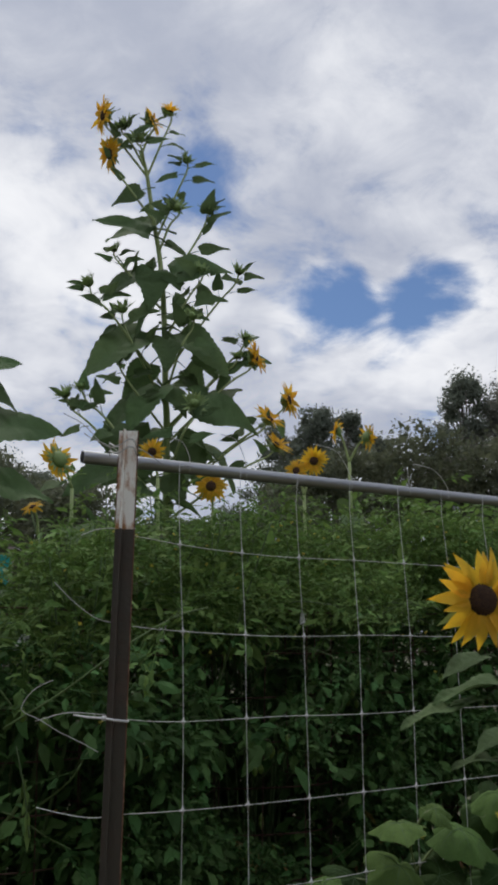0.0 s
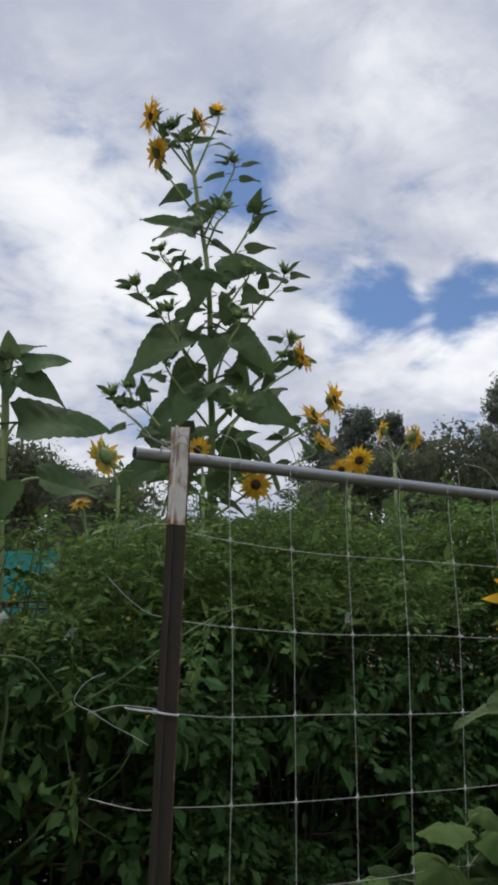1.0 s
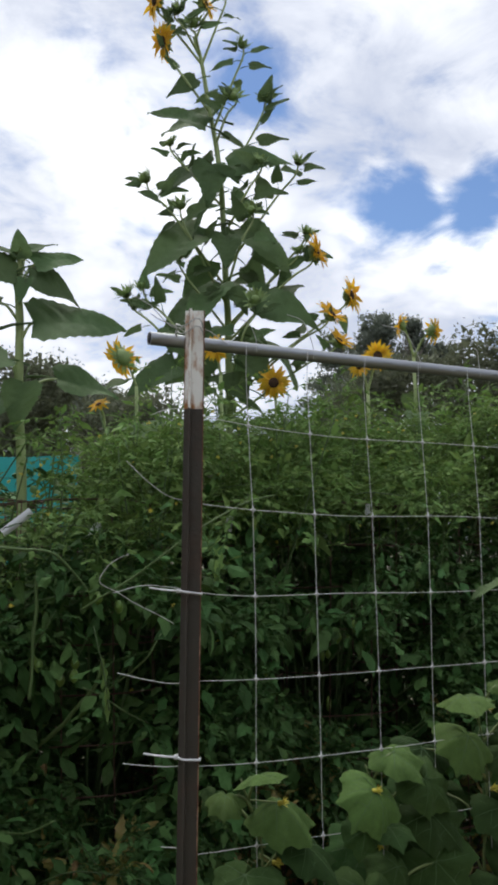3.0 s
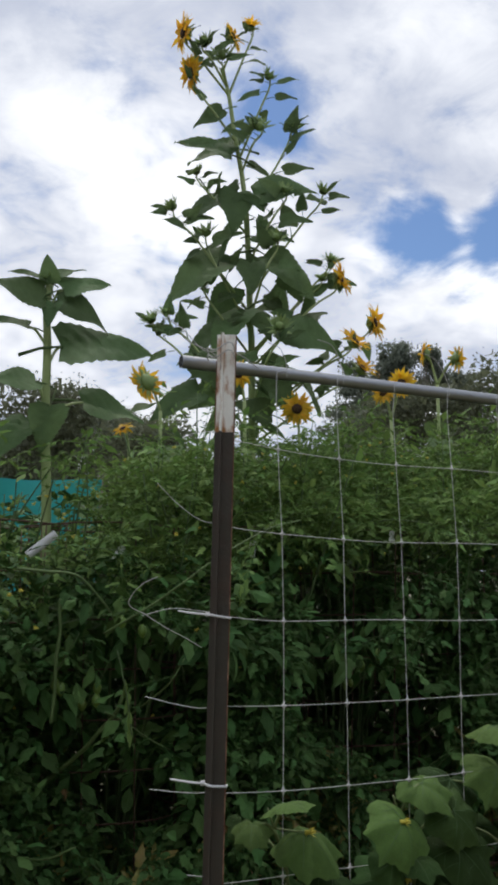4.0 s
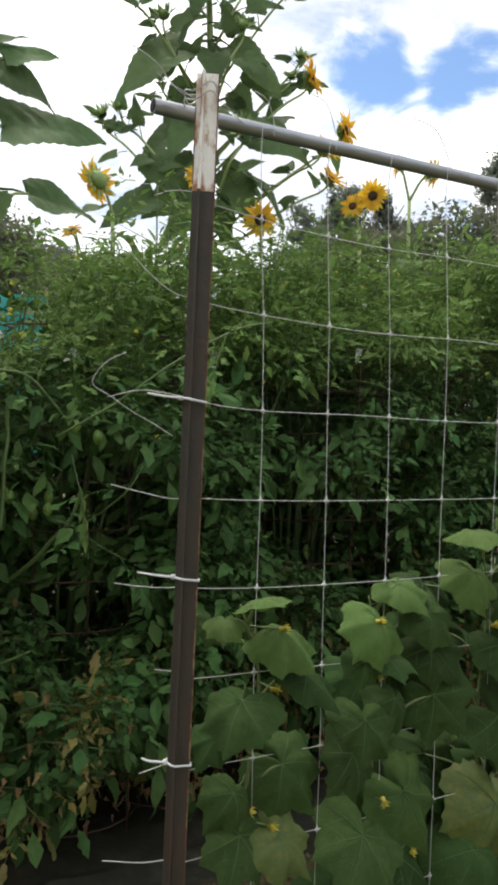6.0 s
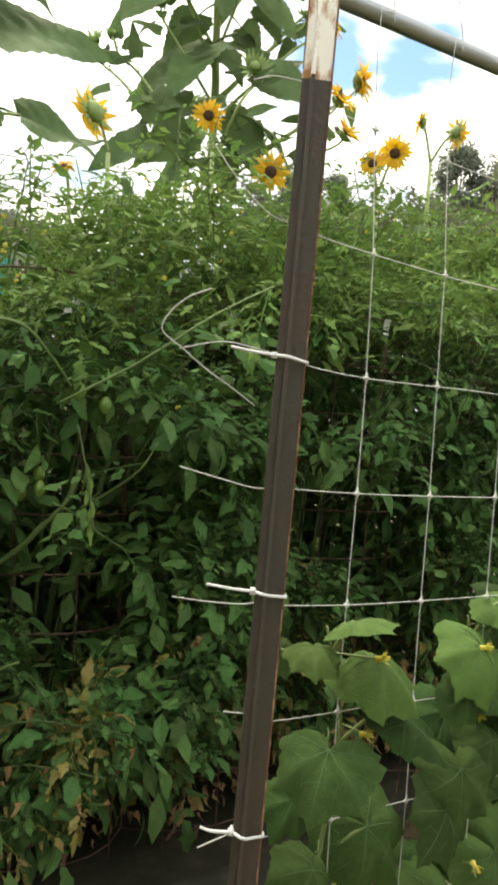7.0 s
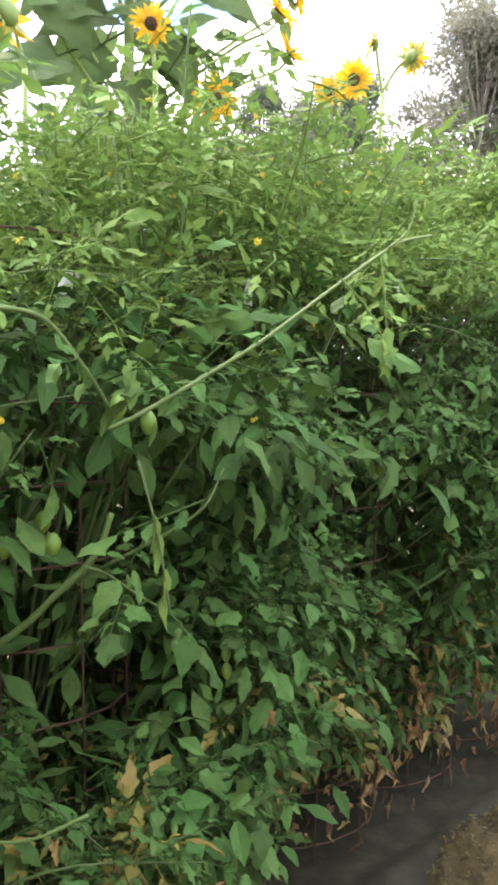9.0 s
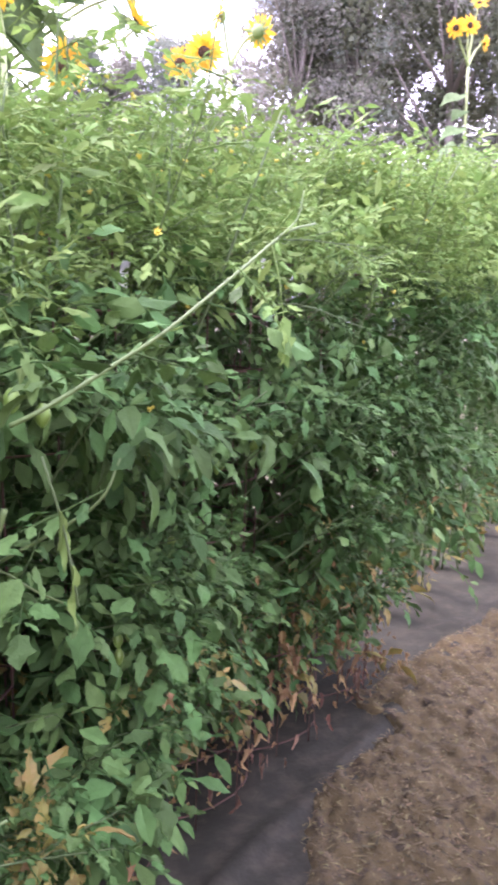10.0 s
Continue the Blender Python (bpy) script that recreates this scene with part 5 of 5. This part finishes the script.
# plain sunflowers that carry one or two heads
for k, (x, y, heads, lab) in enumerate((
    (-0.33, 3.16, [((-0.347, 3.12, 2.115), (0.15, -1, -0.05), 0.115)], "slender sunflower with one open yellow flower"),
    (-0.14, 3.40, [((-0.143, 3.35, 2.014), (0.1, -1, -0.12), 0.145)], "sunflower with one wide drooping yellow flower"),
    (-0.65, 3.08, [((-0.696, 3.02, 2.068), (-0.75, 0.42, -0.2), 0.175)], "sunflower with one yellow flower turned aside"),
    (0.24, 3.46, [((0.21, 3.42, 2.085), (-0.3, -0.9, 0.2), 0.11), ((0.285, 3.42, 2.125), (-0.2, -1, 0.0), 0.13)], "sunflower with a pair of close yellow flowers"),
    (0.44, 3.60, [((0.388, 3.56, 2.285), (-0.85, 0.25, 0.25), 0.11), ((0.521, 3.55, 2.253), (0.65, 0.35, 0.0), 0.12)], "forked sunflower with two yellow flowers turned apart"),
    (-0.73, 2.95, [((-0.74, 2.9, 1.87), (-0.2, -0.6, 0.7), 0.085)], "small sunflower with one half-open yellow flower"),
    (2.46, 5.05, [((2.20, 4.82, 2.88), (-0.6, -0.6, -0.1), 0.11), ((2.38, 4.94, 2.955), (-0.2, -1, 0), 0.115), ((2.51, 5.04, 3.12), (-0.3, -0.6, 0.5), 0.11), ((2.61, 5.11, 2.94), (0.5, -0.8, -0.2), 0.10)], "sunflower with four yellow flowers above the row"),
)):
    ob = thing("sunflower", (x, y, 0), lab, "sunflower", "sunflowers behind the tomatoes")
    zt = min(h[0][2] for h in heads)
    fork = Vector((x, y, zt - 0.10))
    stalk(ob, [(x, y, -0.03), (x + 0.01, y + 0.02, zt * 0.5), fork], 0.012, 0.007, "main_stem")
    for q, (p, to, size) in enumerate(heads):
        back = Vector(p) - Vector(to).normalized() * 0.012
        c = stalk(ob, [fork, fork.lerp(back, 0.55) + Vector((0, 0.01, 0.015)), back], 0.006, 0.004)
        flower(ob, p, to, size, 500 + 10 * k + q, 10 + 6 * q, 22)
    r = np.random.default_rng(560 + k)
    for q in range(7):
        z = zt - 0.08 - 0.09 * q
        a = r.uniform(0, 6.28)
        b = Vector((x, y, z)) + Vector((math.cos(a), math.sin(a), 0)) * 0.05
        t = b + Vector((math.cos(a), math.sin(a), -0.35)) * r.uniform(0.10, 0.17)
        if q > 1 or k == 2:
            big_leaf(ob, b, t, (0, -0.4, 1), int(r.integers(4)))

# a budding plant with broad leaves, rooted in the row
second = thing("sunflower", at(0.77, 2.486, 0), "young sunflower with broad drooping leaves and no flower yet", "sunflower", "sunflowers behind the tomatoes")


def lp(s, z, dn=0.0):
    return at(s, 2.486 + dn, z)


stalk(second, [lp(0.775, -0.03), lp(0.772, 0.9), lp(0.765, 1.539), lp(0.750, 1.809), lp(0.747, 2.068), lp(0.740, 2.18), lp(0.745, 2.29)], 0.019, 0.011, "main_stem")
bud(second, facing(lp(0.745, 2.30), (0.1, -0.4, 1), 0.07), 1, "small green bud in the leaves")
for k, (a, b, d0, d1, up, kind) in enumerate((
    ((0.782, 2.065), (1.061, 2.112), -0.03, -0.08, (0.0, -0.8, 0.55), 0), ((0.765, 2.215), (0.935, 2.190), -0.04, -0.08, (0.0, -0.75, 0.6), 3), ((0.785, 2.262), (0.935, 2.331), -0.02, -0.02, (0, -0.85, 0.5), 0),
    ((0.766, 2.313), (0.862, 2.372), 0.02, 0.03, (0, -0.6, 0.8), 2), ((0.745, 2.275), (0.722, 2.365), -0.02, -0.03, (0, -1, 0.2), 0), ((0.730, 2.292), (0.625, 2.318), 0.0, 0.0, (0, -0.6, 0.8), 2),
    ((0.722, 2.218), (0.570, 2.266), -0.03, -0.06, (0, -0.85, 0.5), 0), ((0.690, 2.134), (0.555, 2.155), 0.02, 0.03, (0, -0.6, 0.8), 2), ((0.752, 1.865), (0.712, 1.735), -0.06, -0.10, (0.2, -1, 0.2), 1),
    ((0.712, 1.943), (0.555, 1.950), -0.02, -0.06, (0, -0.8, 0.6), 0), ((0.885, 1.905), (1.100, 1.885), 0.05, 0.06, (0, -0.8, 0.6), 2), ((0.700, 1.822), (0.590, 1.730), 0.0, -0.05, (0, -0.8, 0.5), 1), ((0.75, 2.20), (0.72, 2.12), -0.06, -0.10, (0, -1, 0.2), 2),
)):
    big_leaf(second, lp(*a, d0), lp(*a, d0).lerp(lp(*b, d1), 1.02), up, kind, 0.34)
    root = lp(0.748, min(a[1] - 0.07, 2.22))
    stalk(second, [root, root.lerp(lp(*a, d0), 0.6) + Vector((0, 0, 0.012)), lp(*a, d0)], 0.0055, 0.004, "leaf_stalk")

# the sunflower that stands on the near side of the netting
near_sun = thing("sunflower", (0.66, 1.31, 0), "near sunflower with one large yellow flower and pointed leaves", "sunflower")
fl = Vector((0.545, 1.27, 1.462))
stalk(near_sun, [(0.66, 1.31, -0.03), (0.65, 1.32, 0.8), (0.615, 1.32, 1.25), (0.585, 1.315, 1.42), fl + Vector((0.02, 0.022, 0.0))], 0.010, 0.006, "main_stem")
flower(near_sun, fl, (0.30, -0.92, 0.06), 0.165, 700, 16, 22)
for k, (b, t, up) in enumerate((
    ((0.555, 1.365, 1.375), (0.455, 1.295, 1.364), (0.1, -0.45, 1)), ((0.584, 1.389, 1.333), (0.421, 1.27, 1.315), (0, -0.12, 1)), ((0.49, 1.32, 1.298), (0.378, 1.239, 1.274), (0, -0.25, 1)),
    ((0.545, 1.36, 1.307), (0.461, 1.299, 1.299), (0.1, -0.2, 1)), ((0.60, 1.40, 1.255), (0.505, 1.33, 1.245), (0, -0.3, 1)), ((0.56, 1.37, 1.216), (0.465, 1.302, 1.213), (0.1, -0.2, 1)),
    ((0.68, 1.33, 1.1), (0.85, 1.38, 1.08), (0, -0.3, 1)), ((0.70, 1.32, 1.28), (0.82, 1.30, 1.30), (0, -0.3, 1)))):
    b, t = Vector(b), Vector(t)
    part("leaf", SMALL_ME[(1, 2, 2, 0, 1, 2, 1, 0)[k]], near_sun, "", aim(b, t, (up[0], up[1] * 0.6, 1), (t - b).length * 0.74))

# ---- cucumber vines on the netting ----
def cucumber_leaf(seed, cup=0.12):
    """A shallow-lobed heart-shaped leaf about one unit wide in the xy plane, stalk at the origin, tip to +y."""
    r = np.random.default_rng(seed)
    n, rings = 48, (0.22, 0.45, 0.66, 0.84, 1.0)
    ph = r.uniform(0, 6.28, 4)
    deg = (0, 9, 26, 45, 54, 76, 100, 112, 146, 166, 180)
    out = np.array((0.74, 0.63, 0.50, 0.62, 0.56, 0.47, 0.57, 0.51, 0.46, 0.34, 0.10)) * (1 + 0.04 * r.normal(0, 1, 11))
    v, t = [(0, 0, 0)], []
    for ring in rings:
        for k in range(n):
            a = 2 * math.pi * k / n
            d = abs(math.degrees(a) if a <= math.pi else math.degrees(a) - 360)
            rad = float(np.interp(d, deg, out))
            if ring == 1.0:
                rad *= 1 + 0.028 * (-1 if k % 2 else 1) + 0.02 * r.normal()
            rad *= ring
            vein = abs(math.sin(math.radians(d) * 90 / 48.0))
            x, y = rad * math.sin(a), rad * math.cos(a)
            z = 0.035 * math.sin(math.pi * min(ring * 1.05, 1)) * vein - cup * 0.75 * ring ** 2.2 + 0.030 * ring * ring * math.sin(3 * a + ph[0]) + 0.016 * ring * math.sin(8 * a + ph[1])
            z += 0.008 * math.sin(26 * rad + ph[3]) * vein * (1 - ring * 0.5)
            v.append((x * (1 + 0.06 * math.sin(2 * y + ph[2])), y + 0.02 + 0.03 * math.sin(3.5 * x + ph[1]), z - 0.16 * max(y, 0) ** 2 + 0.14 * x * y * math.sin(ph[2])))
    for k in range(n):
        t.append((0, 1 + (k + 1) % n, 1 + k))
    for ring in range(len(rings) - 1):
        for k in range(n):
            a, b = 1 + ring * n + k, 1 + ring * n + (k + 1) % n
            t += [(a, b, b + n), (a, b + n, a + n)]
    return np.array(v), np.array(t)


def veined(seed, cup, mat):
    g = cucumber_leaf(seed, cup)
    veins = []
    for lobe in (0, 7, 15, 33, 41):
        line = [g[0][0]] + [g[0][1 + lobe + 48 * q] for q in range(5)]
        veins.append(tube([Vector(p) + Vector((0, 0, 0.002)) for p in line], [0.008, 0.006, 0.005, 0.004, 0.002, 0.001], 4, cap=False))
        for sd in (3, 45):
            q, e = 1 + 48 * 2 + (lobe + sd) % 48, 1 + 48 * 3 + (lobe + sd + (1 if sd == 3 else -1)) % 48
            veins.append(tube([Vector(g[0][1 + lobe + 48]) + Vector((0, 0, 0.002)), Vector(g[0][q]) + Vector((0, 0, 0.002)), Vector(g[0][e]) + Vector((0, 0, 0.001))], [0.004, 0.003, 0.001], 3, cap=False))
    return fast_mesh("leaf", *merge([g] + veins), mat, M_VEIN, len(g[1]))


CUC_ME = [veined(i + 1, (0.10, 0.22, 0.36, 0.16, 0.45, 0.28)[i], M_CLEAF) for i in range(6)]
CUCN_ME = [veined(i + 31, (0.2, 0.35, 0.5)[i], M_CYOUNG_LIT) for i in range(3)]
CUCY_ME = [veined(i + 21, 0.3, M_CYEL) for i in range(2)]
CUC_LABEL = "cucumber vine with broad lobed leaves climbing white netting"


def cucumber(s0, nodes, seed, spare):
    """nodes: s, z, width of a leaf, its age (0 grown, 1 yellowing, 2 young and coloured as top-lit), tilt (0 faces
    across the row, 1 faces up).
    """
    r = np.random.default_rng(seed)
    ob = thing("cucumber_plant", at(s0, 1.20, 0), CUC_LABEL, "cucumber plant", "cucumbers along the netting")
    zt = max(q[1] for q in nodes) - 0.01
    main = curve_through([at(s0, 1.20, -0.02), at(s0 + 0.03, 1.21, zt * 0.3), at(s0 - 0.02, 1.20, zt * 0.6), at(s0 - 0.0, 1.20, zt * 0.85), at(s0 - 0.05, 1.185, zt)], 7)
    part("vine", fast_mesh("vine", *tube(main, taper(len(main), 0.0055, 0.0016), 7), M_CSTEM), ob)
    for k, (s, z, w, yel, tilt, *deep) in enumerate(list(nodes) + spare):
        n = 1.152 + r.uniform(-0.012, 0.012) if k < len(nodes) else (deep[0] if deep else 1.21 + r.uniform(0.0, 0.06))
        if k < len(nodes):
            s, z = 0.16 + (s - 0.16) * 0.98, 1.26 + (z - 1.26) * 0.98
        p = at(s, n, z)
        side = s - s0
        up = (-N * (1 - tilt) + Vector((0, 0, 1)) * tilt * 1.3 + U * (0.5 * side + r.normal(0, 0.3))).normalized()
        down = Vector((0, 0, -1)) * (1 - tilt) * 0.9 - N * (0.2 + 0.8 * tilt) + U * (np.sign(side) * 0.5 + r.normal(0, 0.25))
        down = down.normalized()
        p = p - down * 0.10 * w
        m = aim(p, p + down, up, w)
        me = CUCY_ME[k % 2] if yel == 1 else (CUCN_ME[k % 3] if yel == 2 else CUC_ME[int(r.integers(6))])
        part("leaf", me, ob, ("", "yellowing leaf", "young upper leaf coloured brighter as if lit from above")[int(yel)], m)
        i = int(np.argmin([abs(q.z - (z - 0.06)) for q in main]))
        c = curve_through([main[i], main[i].lerp(p, 0.5) + Vector((0, 0, 0.02)) - N * 0.01, p - up * 0.002], 5)
        part("leaf_stalk", fast_mesh("leaf_stalk", *tube(c, taper(len(c), 0.0032, 0.0022), 5), M_CSTEM), ob)
    for k in range(4):
        z = zt - 0.03 - 0.14 * k * r.uniform(0.6, 1.4)
        i = int(np.argmin([abs(q.z - z) for q in main]))
        p = main[i] - N * 0.045 + U * r.normal(0, 0.03)
        fm = facing(p, (-N + Vector((0, 0, r.normal(0.2, 0.3))) + U * r.normal(0, 0.4)), 1.6, k)
        part("blossom", BLOSSOM_ME, ob, "yellow cucumber blossom", fm)
        part("flower_stalk", fast_mesh("flower_stalk", *tube([main[i], p], 0.0013, 4), M_CSTEM), ob)
    for k in range(4):
        i = int(r.integers(len(main) // 2, len(main)))
        d = (U * r.normal(0, 1) - N * 0.4).normalized()
        pts = [main[i] + d * 0.01 * q + Vector((0, 0, 0.006 * math.sin(q * 1.7))) + N * 0.006 * math.cos(q * 1.7) for q in range(8)]
        part("tendril", fast_mesh("tendril", *tube(curve_through(pts, 3), 0.0007, 4), M_CSTEM), ob)


def fill(s0, s1, z0, z1, count, seed):
    r = np.random.default_rng(seed)
    return [(r.uniform(s0, s1), z0 + (z1 - z0) * r.random(), r.uniform(0.10, 0.15), int(r.random() < 0.06), r.uniform(0.1, 0.5)) for _ in range(count)]


cucumber(0.93, [(0.911, 0.945, 0.09, 2, 1.6), (0.845, 0.912, 0.065, 2, 0.7), (0.957, 0.885, 0.112, 2, 0.75), (1.011, 0.805, 0.112, 0, 0.6), (0.876, 0.770, 0.122, 0, 0.35), (0.836, 0.715, 0.075, 0, 0.3), (0.985, 0.637, 0.142, 0, 0.35), (0.862, 0.620, 0.09, 0, 0.3), (0.885, 0.535, 0.13, 0, 0.4), (0.969, 0.530, 0.122, 1, 0.3)], 801, [(0.867, 0.88, 0.055, 0, 0.2, 1.262)])
cucumber(1.20, [(1.231, 0.938, 0.105, 2, 0.7), (1.158, 0.877, 0.118, 2, 0.45), (1.294, 0.882, 0.108, 0, 0.3), (1.314, 0.809, 0.128, 0, 0.35), (1.135, 0.812, 0.075, 0, 0.2), (1.207, 0.802, 0.088, 0, 0.8), (1.141, 0.694, 0.118, 0, 0.2), (1.112, 0.640, 0.118, 0, 0.3), (1.219, 0.721, 0.10, 0, 0.3), (1.321, 0.715, 0.142, 0, 0.2), (1.258, 0.534, 0.166, 0, 0.1), (1.136, 0.481, 0.17, 0, 0.4), (1.233, 0.429, 0.157, 0, 0.3)], 802, fill(1.12, 1.36, 0.1, 0.84, 18, 2))
cucumber(1.47, [(1.407, 1.036, 0.110, 2, 1.0), (1.407, 0.949, 0.118, 2, 0.5), (1.521, 0.918, 0.128, 0, 0.4), (1.52, 1.049, 0.07, 2, 0.6), (1.514, 0.789, 0.150, 0, 0.3), (1.50, 0.645, 0.17, 0, 0.2), (1.472, 0.467, 0.195, 1, 0.05), (1.416, 0.384, 0.18, 0, 0.2), (1.589, 0.542, 0.147, 0, 0.2), (1.589, 0.674, 0.125, 0, 0.3), (1.60, 1.0, 0.14, 2, 0.7), (1.60, 0.84, 0.14, 0, 0.4)], 803, fill(1.34, 1.66, 0.1, 0.94, 26, 3))
cucumber(1.74, [(1.69, 0.58, 0.14, 0, 0.2), (1.70, 0.90, 0.13, 0, 0.3), (1.72, 1.06, 0.12, 2, 0.7), (1.80, 1.0, 0.13, 0, 0.5), (1.70, 0.75, 0.14, 0, 0.3)], 804, fill(1.62, 1.95, 0.1, 1.04, 28, 4))
cucumber(2.08, [(2.0, 1.0, 0.13, 0, 0.4), (2.15, 1.05, 0.13, 2, 0.6)], 805, fill(1.9, 2.45, 0.1, 1.08, 28, 5))

# ---- tags tied on the cages ----
for k, (s, n, z, l, tip) in enumerate(((0.925, 2.18, 1.39, 0.060, 0.5), (0.727, 2.18, 1.401, 0.10, 0.9), (1.35, 2.18, 1.418, 0.05, 0.15), (1.88, 2.18, 1.464, 0.045, 0.05))):
    v, t = [], []
    for i in range(7):
        u = i / 6
        for sd in (-1, 1):
            for th in (-0.0004, 0.0004):
                v.append((sd * 0.012, th + 0.006 * math.sin(u * 2.6), -l * u))
    for i in range(6):
        a = i * 4
        for p, q in ((0, 2), (2, 3), (3, 1), (1, 0)):
            t += [(a + p, a + q, a + q + 4), (a + p, a + q + 4, a + p + 4)]
    tag = new("plant_tag", fast_mesh("plant_tag", v, t, M_TAG))
    tag.matrix_basis = Matrix.Translation(at(s, n, z + l / 2)) @ Matrix.Rotation(UA, 4, "Z") @ Matrix.Rotation(tip, 4, "Y")
    tagged(tag, "white plastic strip tied to a rusty wire cage", "plant tag", "white tags on the cages")
